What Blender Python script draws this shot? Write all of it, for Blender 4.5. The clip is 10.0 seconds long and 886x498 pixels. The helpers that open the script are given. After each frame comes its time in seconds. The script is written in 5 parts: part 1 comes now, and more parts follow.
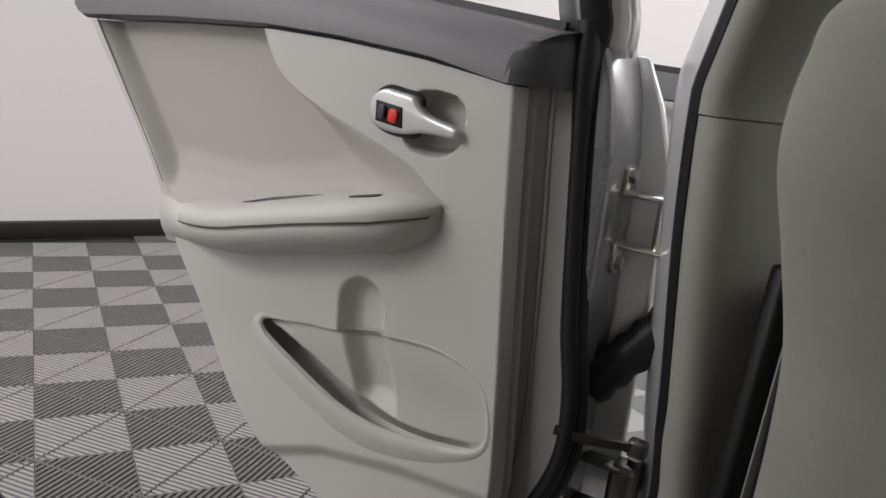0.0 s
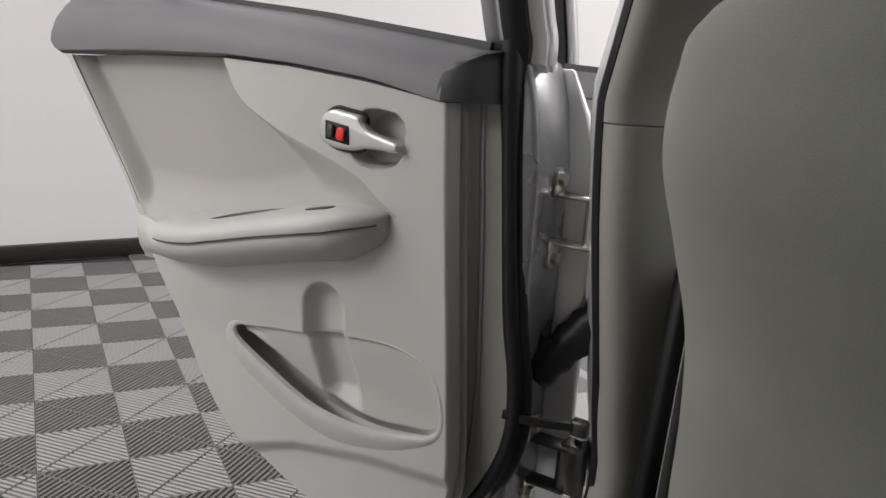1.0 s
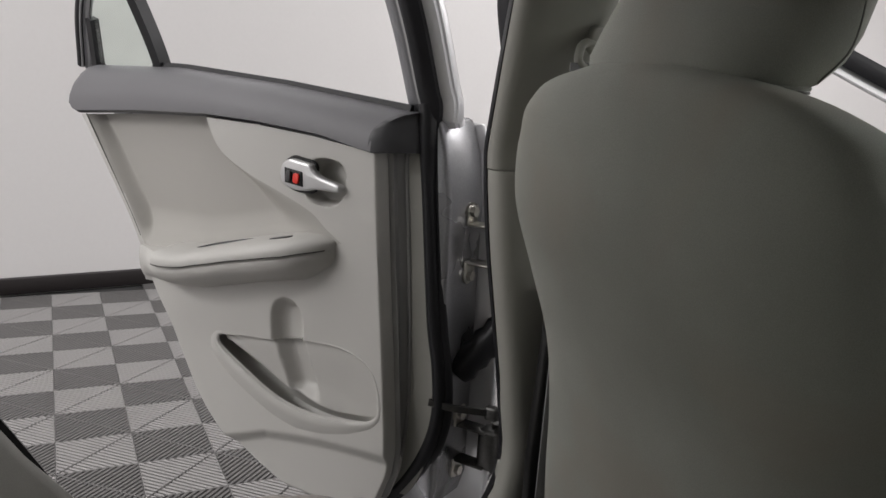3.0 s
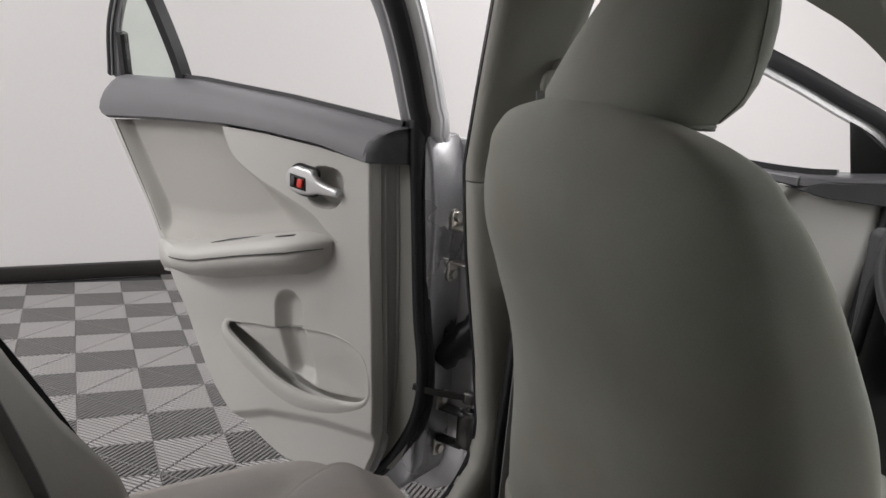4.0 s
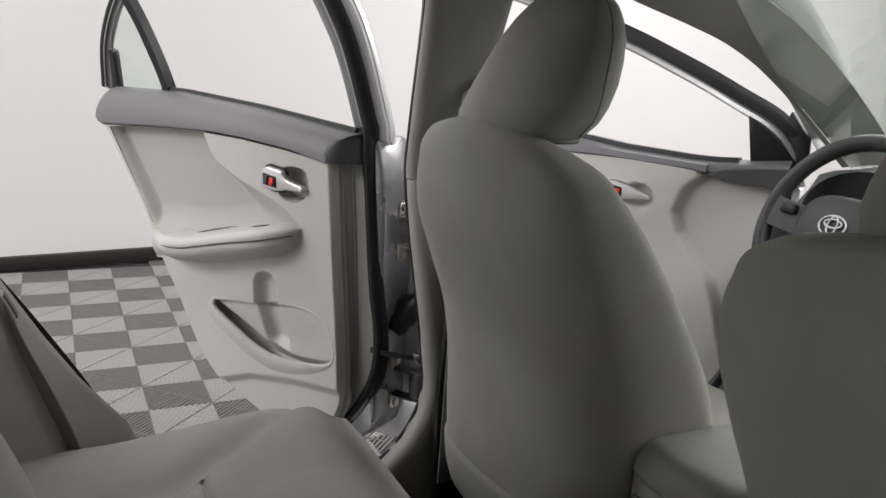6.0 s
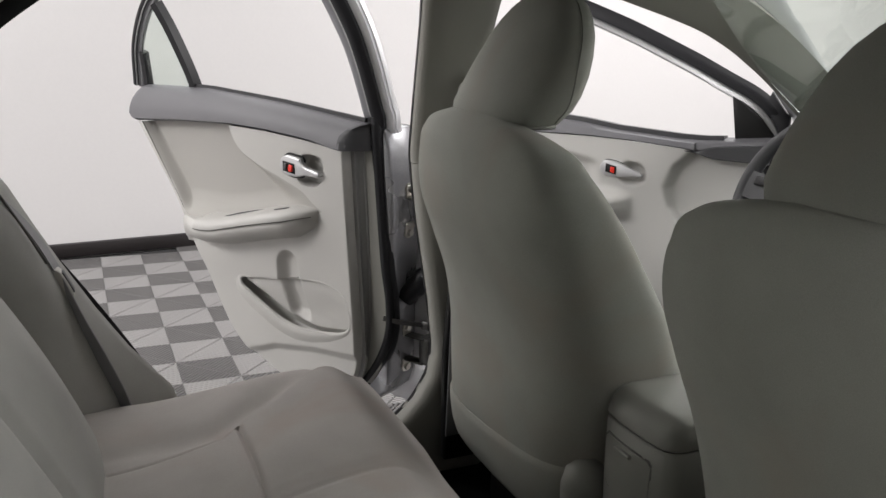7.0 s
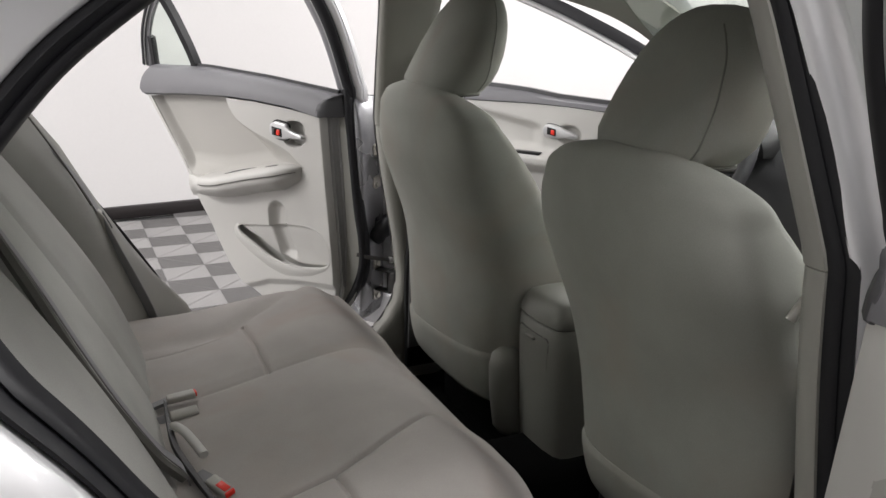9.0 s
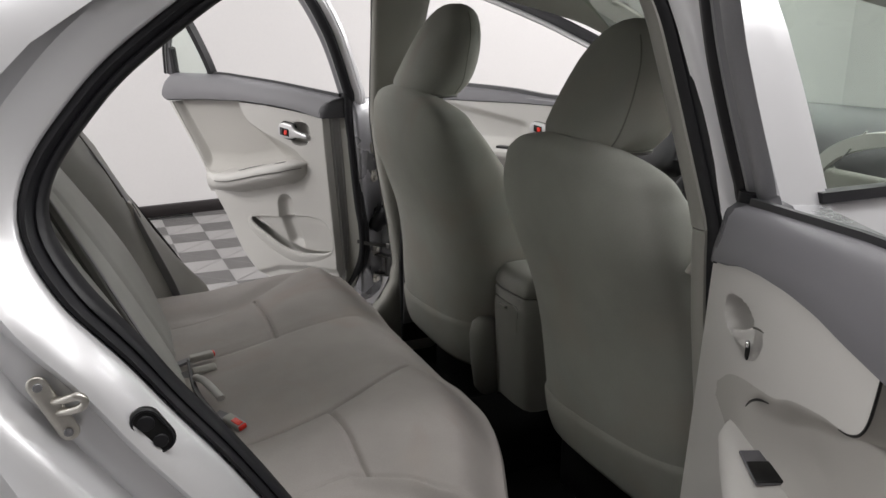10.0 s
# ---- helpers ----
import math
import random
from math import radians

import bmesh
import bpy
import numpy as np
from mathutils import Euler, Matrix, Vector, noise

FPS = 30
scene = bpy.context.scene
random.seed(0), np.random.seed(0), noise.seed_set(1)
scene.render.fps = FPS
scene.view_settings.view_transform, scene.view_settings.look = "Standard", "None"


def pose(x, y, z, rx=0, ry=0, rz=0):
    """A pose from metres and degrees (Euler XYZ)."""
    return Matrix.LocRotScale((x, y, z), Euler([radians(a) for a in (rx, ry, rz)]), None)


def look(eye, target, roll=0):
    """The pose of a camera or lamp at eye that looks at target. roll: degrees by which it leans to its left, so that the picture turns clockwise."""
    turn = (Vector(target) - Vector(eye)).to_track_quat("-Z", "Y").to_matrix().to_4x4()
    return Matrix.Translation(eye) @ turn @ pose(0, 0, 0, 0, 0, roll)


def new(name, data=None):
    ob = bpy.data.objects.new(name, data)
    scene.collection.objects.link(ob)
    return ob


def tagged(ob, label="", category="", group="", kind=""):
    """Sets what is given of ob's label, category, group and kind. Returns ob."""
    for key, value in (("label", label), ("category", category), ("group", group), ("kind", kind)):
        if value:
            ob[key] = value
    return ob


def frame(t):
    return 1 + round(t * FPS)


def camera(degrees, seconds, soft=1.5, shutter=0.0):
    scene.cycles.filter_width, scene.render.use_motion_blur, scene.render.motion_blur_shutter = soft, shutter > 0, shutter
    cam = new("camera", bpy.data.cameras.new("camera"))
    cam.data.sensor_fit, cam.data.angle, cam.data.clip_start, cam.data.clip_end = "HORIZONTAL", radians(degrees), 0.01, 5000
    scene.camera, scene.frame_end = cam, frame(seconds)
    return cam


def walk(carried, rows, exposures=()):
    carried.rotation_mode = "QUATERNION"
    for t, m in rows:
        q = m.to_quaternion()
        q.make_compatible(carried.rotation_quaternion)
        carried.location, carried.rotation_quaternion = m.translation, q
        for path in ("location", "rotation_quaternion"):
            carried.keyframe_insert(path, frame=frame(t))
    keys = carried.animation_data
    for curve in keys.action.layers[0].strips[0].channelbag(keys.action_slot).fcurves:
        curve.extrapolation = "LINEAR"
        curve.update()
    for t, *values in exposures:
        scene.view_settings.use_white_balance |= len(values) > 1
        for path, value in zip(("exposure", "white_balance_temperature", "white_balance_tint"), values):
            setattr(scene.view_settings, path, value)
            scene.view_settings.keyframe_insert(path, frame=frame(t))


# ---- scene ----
cam = camera(57.2, 10.0, soft=1.5)
PATH = [
    (0, (0.059, 0.161, 0.979), (0.962, 1.878, 0.493), 7.0),
    (0.5, (0.071, 0.115, 0.981), (0.98, 1.83, 0.498), 5.8),
    (1, (0.078, 0.059, 1.005), (0.977, 1.78, 0.528), 4.3),
    (1.5, (0.086, -0.003, 0.999), (0.969, 1.73, 0.533), 3.7),
    (2, (0.097, -0.066, 1.012), (0.964, 1.688, 0.598), 3.0),
    (2.5, (0.089, -0.134, 1.037), (0.935, 1.63, 0.622), 3.2),
    (3, (0.08, -0.209, 1.057), (0.943, 1.548, 0.647), 3.3),
    (4.5, (0.06, -0.424, 1.114), (0.867, 1.356, 0.688), 5.0),
    (5, (0.056, -0.484, 1.132), (0.837, 1.303, 0.691), 4.4),
    (5.5, (0.035, -0.55, 1.147), (0.894, 1.2, 0.703), 4.3),
    (7, (-0.022, -0.79, 1.191), (0.787, 0.968, 0.688), 2.0),
    (7.5, (-0.053, -0.885, 1.198), (0.728, 0.879, 0.674), 2.0),
    (8, (-0.059, -0.982, 1.209), (0.682, 0.796, 0.672), 1.3),
    (8.5, (-0.096, -1.07, 1.213), (0.649, 0.702, 0.663), 1.3),
    (9, (-0.129, -1.2, 1.225), (0.701, 0.53, 0.663), 1.4),
    (9.5, (-0.152, -1.325, 1.255), (0.681, 0.404, 0.692), 0.9),
    (10, (-0.165, -1.458, 1.249), (0.627, 0.292, 0.691), 0.4),
]
walk(cam, [(t, look(eye, target, roll)) for t, eye, target, roll in PATH], exposures=[(0, -0.35), (0.5, -0.37), (1.0, -0.26), (2.0, -0.34), (2.6, -0.44), (3, -0.44), (4.5, -0.19), (7.0, -0.03), (8.0, 0.05), (9.2, 0.20), (9.6, 0.12), (10, -0.10)])

# ---- light: a white photo booth lit from its ceiling ----
world = bpy.data.worlds.new("world")
scene.world = world
world.use_nodes = True
world.node_tree.nodes["Background"].inputs[0].default_value = (0.9, 0.92, 1.0, 1)
world.node_tree.nodes["Background"].inputs[1].default_value = 0.02


def area_lamp(x, y, z, sx, sy, watts):
    data = bpy.data.lights.new("ceiling_lamp", "AREA")
    data.shape, data.size, data.size_y, data.energy = "RECTANGLE", sx, sy, watts
    data.color = (1.0, 0.982, 0.985)
    ob = new("ceiling_lamp", data)
    ob.matrix_world = pose(x, y, z)
    return ob


for lx, ly, sx, sy, watts in ((-4.3, 1.5, 2.2, 2.2, 285), (-0.9, 2.7, 2.6, 1.8, 62), (3.2, 2.7, 2.4, 1.8, 95), (6.1, 0.1, 1.6, 3.6, 270), (-0.2, -1.25, 2.0, 1.0, 30), (1.4, -1.3, 2.0, 1.0, 44), (2.9, -1.6, 1.8, 1.6, 50)):
    area_lamp(lx, ly, 3.34, sx, sy, watts)


# ---- materials ----
def noise_node(nt, scale, detail, coords):
    n = nt.nodes.new("ShaderNodeTexNoise")
    n.inputs["Scale"].default_value, n.inputs["Detail"].default_value = scale, detail
    nt.links.new(coords, n.inputs["Vector"])
    return n


def material(name, color, rough=0.5, metal=0.0, vary=0.06, grain=400.0, bump=0.1, large=3.0, coat=0.0, spec=0.5, depth=0.0006):
    m = bpy.data.materials.new(name)
    m.use_nodes = True
    nt = m.node_tree
    b = nt.nodes["Principled BSDF"]
    b.inputs["Metallic"].default_value, b.inputs["Coat Weight"].default_value = metal, coat
    b.inputs["Specular IOR Level"].default_value = spec
    co = nt.nodes.new("ShaderNodeTexCoord").outputs["Object"]
    big, fine = noise_node(nt, large, 3, co), noise_node(nt, grain, 2, co)
    add = nt.nodes.new("ShaderNodeMath")
    add.operation = "ADD"
    nt.links.new(big.outputs["Fac"], add.inputs[0]), nt.links.new(fine.outputs["Fac"], add.inputs[1])
    ramp = nt.nodes.new("ShaderNodeMapRange")
    ramp.inputs["From Min"].default_value, ramp.inputs["From Max"].default_value = 0.5, 1.5
    ramp.inputs["To Min"].default_value, ramp.inputs["To Max"].default_value = 1 - vary, 1 + vary
    nt.links.new(add.outputs[0], ramp.inputs["Value"])
    mul = nt.nodes.new("ShaderNodeVectorMath")
    mul.operation = "SCALE"
    mul.inputs[0].default_value = color
    nt.links.new(ramp.outputs[0], mul.inputs["Scale"]), nt.links.new(mul.outputs[0], b.inputs["Base Color"])
    rr = nt.nodes.new("ShaderNodeMapRange")
    rr.inputs["To Min"].default_value, rr.inputs["To Max"].default_value = max(0.02, rough - 0.06), min(1, rough + 0.06)
    nt.links.new(big.outputs["Fac"], rr.inputs["Value"]), nt.links.new(rr.outputs[0], b.inputs["Roughness"])
    if bump:
        bp = nt.nodes.new("ShaderNodeBump")
        bp.inputs["Strength"].default_value, bp.inputs["Distance"].default_value = bump, depth
        nt.links.new(fine.outputs["Fac"], bp.inputs["Height"]), nt.links.new(bp.outputs[0], b.inputs["Normal"])
    return m


def soil(m, color, scale, amount):
    """Faint worn and soiled patches over a material's colour."""
    nt = m.node_tree
    b = nt.nodes["Principled BSDF"]
    base = b.inputs["Base Color"].links[0].from_socket
    n = noise_node(nt, scale, 5, nt.nodes.new("ShaderNodeTexCoord").outputs["Object"])
    n.inputs["Distortion"].default_value = 0.8
    r = nt.nodes.new("ShaderNodeMapRange")
    r.inputs["From Min"].default_value, r.inputs["From Max"].default_value, r.inputs["To Max"].default_value = 0.50, 0.68, amount
    mix = nt.nodes.new("ShaderNodeMix")
    mix.data_type = "RGBA"
    nt.links.new(n.outputs["Fac"], r.inputs["Value"]), nt.links.new(r.outputs[0], mix.inputs["Factor"])
    nt.links.new(base, mix.inputs["A"])
    mix.inputs["B"].default_value = (*color, 1)
    nt.links.new(mix.outputs["Result"], b.inputs["Base Color"])


def glass(name, tint, rough=0.0):
    m = bpy.data.materials.new(name)
    m.use_nodes = True
    b = m.node_tree.nodes["Principled BSDF"]
    b.inputs["Base Color"].default_value = (*tint, 1)
    b.inputs["Roughness"].default_value, b.inputs["IOR"].default_value = rough, 1.45
    b.inputs["Transmission Weight"].default_value = 1.0
    return m


WALL = material("white_wall", (0.66, 0.645, 0.64), 0.6, vary=0.02, grain=60, bump=0.03, large=0.6)
# for the unseen south wall, greyed to hold back bounced light
WALL_GREY = material("grey_wall", (0.30, 0.30, 0.30), 0.7, vary=0.04, grain=60, bump=0.03, large=0.6)
CEILING = material("white_ceiling", (0.8, 0.79, 0.78), 0.7, vary=0.02, grain=60, bump=0.02, large=0.6)
BASE = material("black_baseboard", (0.012, 0.009, 0.009), 0.5, vary=0.2, grain=80)
UNDER = material("dark_subfloor", (0.02, 0.02, 0.02), 0.8, vary=0.2, grain=60)
TILE_A = material("grey_tile_light", (0.265, 0.257, 0.253), 0.42, vary=0.05, grain=120, bump=0.05)
TILE_B = material("grey_tile_dark", (0.112, 0.108, 0.106), 0.42, vary=0.05, grain=120, bump=0.05)
PANEL = material("grey_door_plastic", (0.49, 0.48, 0.455), 0.5, vary=0.03, grain=900, bump=0.12, large=4)
INSERT = material("greige_door_insert", (0.375, 0.362, 0.335), 0.62, vary=0.03, grain=1300, bump=0.2, large=5)
DARK = material("slate_trim_plastic", (0.118, 0.116, 0.124), 0.5, vary=0.05, grain=900, bump=0.15)
# door card plastic, darkened for a face turned from the light
EDGE = material("shaded_edge_plastic", (0.27, 0.267, 0.262), 0.5, vary=0.04, grain=900, bump=0.12)
CHANNEL = material("grey_channel_metal", (0.30, 0.30, 0.31), 0.35, metal=0.5, vary=0.06, grain=500, bump=0.05)
IRON = material("dark_steel", (0.10, 0.098, 0.095), 0.4, metal=0.8, vary=0.25, grain=250, bump=0.1)
CHAR = material("charcoal_plastic", (0.045, 0.045, 0.048), 0.5, vary=0.08, grain=700, bump=0.12)
RUBBER = material("black_rubber", (0.012, 0.012, 0.014), 0.42, vary=0.1, grain=300, bump=0.06, spec=0.35)
SILVER = material("silver_paint", (0.74, 0.74, 0.75), 0.3, metal=0.5, vary=0.03, grain=2500, bump=0.02, coat=0.6)
# the silver paint again, darkened for the shade at the hinge side
SHELL = material("shaded_silver", (0.30, 0.30, 0.31), 0.28, metal=0.7, vary=0.16, grain=300, bump=0.04, large=8)
SATIN = material("satin_silver_plastic", (0.52, 0.52, 0.52), 0.32, metal=0.55, vary=0.03, grain=1500, bump=0.03)
STEEL = material("zinc_steel", (0.6, 0.58, 0.53), 0.3, metal=1.0, vary=0.1, grain=200, bump=0.05)
SEAT = material("grey_seat_fabric", (0.292, 0.295, 0.266), 0.85, vary=0.2, grain=1100, bump=0.5, large=7, spec=0.25)
SEATB = material("grey_bench_fabric", (0.36, 0.336, 0.316), 0.85, vary=0.2, grain=1100, bump=0.5, large=7, spec=0.25)
CONSOLE = material("grey_console_plastic", (0.19, 0.187, 0.168), 0.5, vary=0.08, grain=900, bump=0.12, large=12)
soil(SEAT, (0.30, 0.262, 0.222), 5.0, 0.4)
SEATC = material("pale_grey_fabric", (0.37, 0.366, 0.345), 0.85, vary=0.2, grain=1100, bump=0.5, large=7, spec=0.25)
soil(SEATB, (0.35, 0.295, 0.26), 6.0, 0.5)
TRIM = material("greige_pillar_plastic", (0.30, 0.295, 0.265), 0.55, vary=0.03, grain=900, bump=0.1)
LINER = material("headliner_fabric", (0.27, 0.265, 0.235), 0.9, vary=0.05, grain=1000, bump=0.3)
CARPET = material("black_carpet", (0.006, 0.006, 0.006), 0.95, vary=0.3, grain=600, bump=0.6, depth=0.003, spec=0.04)
WEB = material("grey_belt_webbing", (0.21, 0.207, 0.215), 0.6, vary=0.05, grain=1800, bump=0.2)
RED = material("red_plastic", (0.75, 0.03, 0.015), 0.4, vary=0.03)
BLACK = material("black_plastic", (0.008, 0.008, 0.008), 0.4, vary=0.1, spec=0.3)
STITCH = material("grey_seam", (0.17, 0.168, 0.15), 0.85, vary=0.1)
SEAM = material("dark_seam", (0.09, 0.087, 0.078), 0.8, vary=0.1)
BUCKLE = material("beige_buckle_plastic", (0.38, 0.365, 0.335), 0.45, vary=0.05)
CHROME = material("chrome", (0.8, 0.8, 0.8), 0.12, metal=1.0, vary=0.03, bump=0)
GLASS = glass("clear_green_glass", (0.86, 0.93, 0.88))


# ---- mesh helpers ----
def finish(name, bm, mat, parent=None, label="", smooth=True, m=None, recalc=True):
    if m is not None:
        bm.transform(m)
    if recalc:
        bmesh.ops.recalc_face_normals(bm, faces=bm.faces)
    me = bpy.data.meshes.new(name)
    bm.to_mesh(me)
    bm.free()
    me.materials.append(mat)
    if smooth:
        me.shade_smooth()
        me.set_sharp_from_angle(angle=radians(50))
    ob = new(name, me)
    if parent is not None:
        ob.parent = parent
    if label:
        tagged(ob, label)
    return ob


def part(name, bm, mat, parent, label="", m=None, smooth=True):
    return finish(name, bm, mat, parent, label, smooth, m)


def thing(name, label, category, group="", kind="", place=(0, 0, 0)):
    ob = new(name)
    ob.empty_display_size = 0.05
    return tagged(ob, label, category, group, kind)


def spline(pts, n):
    """Catmull-Rom points through pts."""
    p = np.array(pts, float)
    p = np.vstack([2 * p[0] - p[1], p, 2 * p[-1] - p[-2]])
    out = []
    for k in range(1, len(p) - 2):
        for s in np.linspace(0, 1, n, endpoint=False):
            a, b, c, d = p[k - 1], p[k], p[k + 1], p[k + 2]
            out.append(0.5 * (2 * b + (c - a) * s + (2 * a - 5 * b + 4 * c - d) * s**2 + (3 * b - a - 3 * c + d) * s**3))
    out.append(p[-2])
    return np.array(out)


def smooth01(x, a, b):
    t = np.clip((np.asarray(x, float) - a) / (b - a), 0, 1)
    return t * t * (3 - 2 * t)


def curve1(xs, table):
    """A soft curve through a small table of (x, y)."""
    t = sorted(table)
    ks = spline(t, 12)
    order = np.argsort(ks[:, 0])
    return np.interp(xs, ks[order, 0], ks[order, 1])


def loft(rings, closed=True, caps=True):
    bm = bmesh.new()
    vs = [[bm.verts.new(p) for p in ring] for ring in rings]
    n = len(vs[0])
    for a, b in zip(vs, vs[1:]):
        for i in range(n if closed else n - 1):
            j = (i + 1) % n
            bm.faces.new((a[i], a[j], b[j], b[i]))
    if caps and closed:
        bm.faces.new(vs[0]), bm.faces.new(vs[-1][::-1])
    return bm


def frames(path):
    p = np.array(path, float)
    t = np.gradient(p, axis=0)
    t /= np.linalg.norm(t, axis=1)[:, None]
    return p, t


def sweep(path, profile, up=(0, 0, 1), closed=True, caps=True, scale=None):
    """A profile of (side, up) points swept along a path."""
    p, t = frames(path)
    rings = []
    for k in range(len(p)):
        side = np.cross(t[k], up)
        side /= np.linalg.norm(side) + 1e-9
        u = np.cross(side, t[k])
        f = 1 if scale is None else scale[k]
        rings.append([tuple(p[k] + f * (a * side + b * u)) for a, b in profile])
    return loft(rings, closed, caps)


def circle(r, n=10, rx=None):
    return [((rx or r) * math.cos(2 * math.pi * i / n), r * math.sin(2 * math.pi * i / n)) for i in range(n)]


def tube(path, r, n=10, up=(0, 0, 1), scale=None):
    return sweep(path, circle(r, n), up, scale=scale)


def rbox(size, r=0.005, seg=2, at=(0, 0, 0)):
    bm = bmesh.new()
    bmesh.ops.create_cube(bm, size=1)
    bmesh.ops.scale(bm, vec=size, verts=bm.verts)
    if r:
        bmesh.ops.bevel(bm, geom=bm.edges[:], offset=r, segments=seg, affect="EDGES", profile=0.5)
    bmesh.ops.translate(bm, vec=at, verts=bm.verts)
    return bm


def prism(outline, depth, bevel=0.0, at=0.0, seg=2):
    """A flat outline of (x, z) points, pushed along y from at to at + depth."""
    bm = bmesh.new()
    a = [bm.verts.new((x, at, z)) for x, z in outline]
    f = bm.faces.new(a)
    r = bmesh.ops.extrude_face_region(bm, geom=[f])
    bmesh.ops.translate(bm, vec=(0, depth, 0), verts=[v for v in r["geom"] if isinstance(v, bmesh.types.BMVert)])
    if bevel:
        bmesh.ops.bevel(bm, geom=[e for e in bm.edges if e.calc_face_angle(0) > 0.6], offset=bevel, segments=seg, affect="EDGES", profile=0.5)
    return bm


def oval(cx, cz, rx, rz, n=24, power=2.0, turn=0.0):
    out = []
    for i in range(n):
        a = 2 * math.pi * i / n
        c, s = math.cos(a), math.sin(a)
        x, z = rx * abs(c) ** (2 / power) * math.copysign(1, c), rz * abs(s) ** (2 / power) * math.copysign(1, s)
        out.append((cx + x * math.cos(turn) - z * math.sin(turn), cz + x * math.sin(turn) + z * math.cos(turn)))
    return out


# ---- the booth: floor, walls, ceiling ----
YC = 0.055  # the car's middle line
tagged(finish("floor", rbox((14, 10.6, 0.1), 0, at=(1, -0.6, -0.062)), UNDER, smooth=False), "dark base under the interlocking grey floor tiles", "floor", kind="structure")
far = pose(0, 3.81, 0, 0, 0, 6.5)
tagged(finish("wall_north", rbox((14, 0.12, 3.5), 0, at=(1, 0.07, 1.7)), WALL, m=far), "plain white booth wall behind the car", "wall", kind="structure")
tagged(finish("baseboard", rbox((14, 0.03, 0.075), 0.004, at=(1, 0, 0.035)), BASE, m=far), "black baseboard along the white wall", "baseboard", kind="structure")
# never in view; grey so that less light reaches the cabin's near side
tagged(finish("wall_south", rbox((14, 0.12, 3.5), 0, at=(1, -5.6, 1.7)), WALL_GREY), "unseen booth wall, greyed to dim the near-side light", "wall", kind="structure")
tagged(finish("wall_west", rbox((0.12, 11, 3.5), 0, at=(-5.8, -0.7, 1.7)), WALL), "plain white booth wall", "wall", kind="structure")
tagged(finish("wall_east", rbox((0.12, 11, 3.5), 0, at=(7.2, -0.7, 1.7)), WALL), "plain white booth wall", "wall", kind="structure")
tagged(finish("ceiling", rbox((14, 11, 0.1), 0, at=(1, -0.7, 3.47)), CEILING), "plain white booth ceiling", "ceiling", kind="structure")


# ---- rear door ----
LATCH = [(0.347, 0.10), (0.354, 0.165), (0.374, 0.235), (0.394, 0.285), (0.42, 0.338), (0.47, 0.393), (0.545, 0.443), (0.60, 0.474), (0.676, 0.527), (0.772, 0.583), (0.866, 0.652), (0.96, 0.722)]
HINGE = [(0.347, 0.07), (0.36, 0.03), (0.385, -0.004), (0.42, -0.022), (0.48, -0.036), (0.63, -0.026), (0.8, -0.01), (0.96, 0.003)]
TRIMLOW = [(-0.03, 0.944), (0.003, 0.947), (0.124, 0.962), (0.245, 0.971), (0.362, 0.974), (0.538, 0.967), (0.70, 0.956), (0.75, 0.952)]
SWEEP_EDGE = spline([(0.06, 0.80), (0.097, 0.821), (0.131, 0.844), (0.199, 0.868), (0.271, 0.891), (0.335, 0.925), (0.371, 0.985)], 8)
SWEEP = {1: SWEEP_EDGE, -1: spline([(0.06, 0.815), (0.09, 0.838), (0.126, 0.850), (0.165, 0.857), (0.204, 0.865), (0.237, 0.879), (0.289, 0.892), (0.318, 0.896), (0.338, 0.900), (0.352, 0.908), (0.361, 0.922), (0.366, 0.945), (0.371, 0.985)], 6)}
TRIMLINE = {1: TRIMLOW, -1: [(-0.03, 0.946), (0.016, 0.951), (0.075, 0.962), (0.148, 0.970), (0.211, 0.973), (0.266, 0.971), (0.317, 0.964), (0.40, 0.956), (0.75, 0.93)]}
POCKET = spline([(0.334, 0.602), (0.261, 0.614), (0.205, 0.620), (0.129, 0.634), (0.056, 0.636), (0.004, 0.616), (-0.014, 0.567), (-0.004, 0.535), (0.057, 0.520), (0.123, 0.514), (0.195, 0.524), (0.274, 0.557), (0.330, 0.585), (0.334, 0.602)], 5)[:-1]


def poly_distance(pu, pv, poly):
    """Signed distance, inside positive."""
    a, b = poly, np.roll(poly, -1, axis=0)
    best, inside = np.full(pu.shape, 9.0), np.zeros(pu.shape, bool)
    for (x0, y0), (x1, y1) in zip(a, b):
        dx, dy = x1 - x0, y1 - y0
        t = np.clip(((pu - x0) * dx + (pv - y0) * dy) / (dx * dx + dy * dy + 1e-12), 0, 1)
        best = np.minimum(best, np.hypot(pu - x0 - t * dx, pv - y0 - t * dy))
        hit = ((y0 > pv) != (y1 > pv)) & (pu < (x1 - x0) * (pv - y0) / (y1 - y0 + 1e-12) + x0)
        inside ^= hit
    return np.where(inside, best, -best)


def bottle_groove(u, v):
    """Round-topped groove above the map pocket that gives room for a bottle."""
    dome = 1 - ((u - 0.174) / 0.036) ** 2 - (np.maximum(v - 0.662, 0) / 0.038) ** 2
    return -0.024 * smooth01(dome, 0.0, 0.95) ** 0.8 * smooth01(v, 0.57, 0.60)


ARM_U = [0.05, 0.1, 0.18, 0.31, 0.385, 0.6]
ARM_V = {1: [0.828, 0.810, 0.790, 0.759, 0.743, 0.738], -1: [0.822, 0.797, 0.773, 0.746, 0.738, 0.738]}


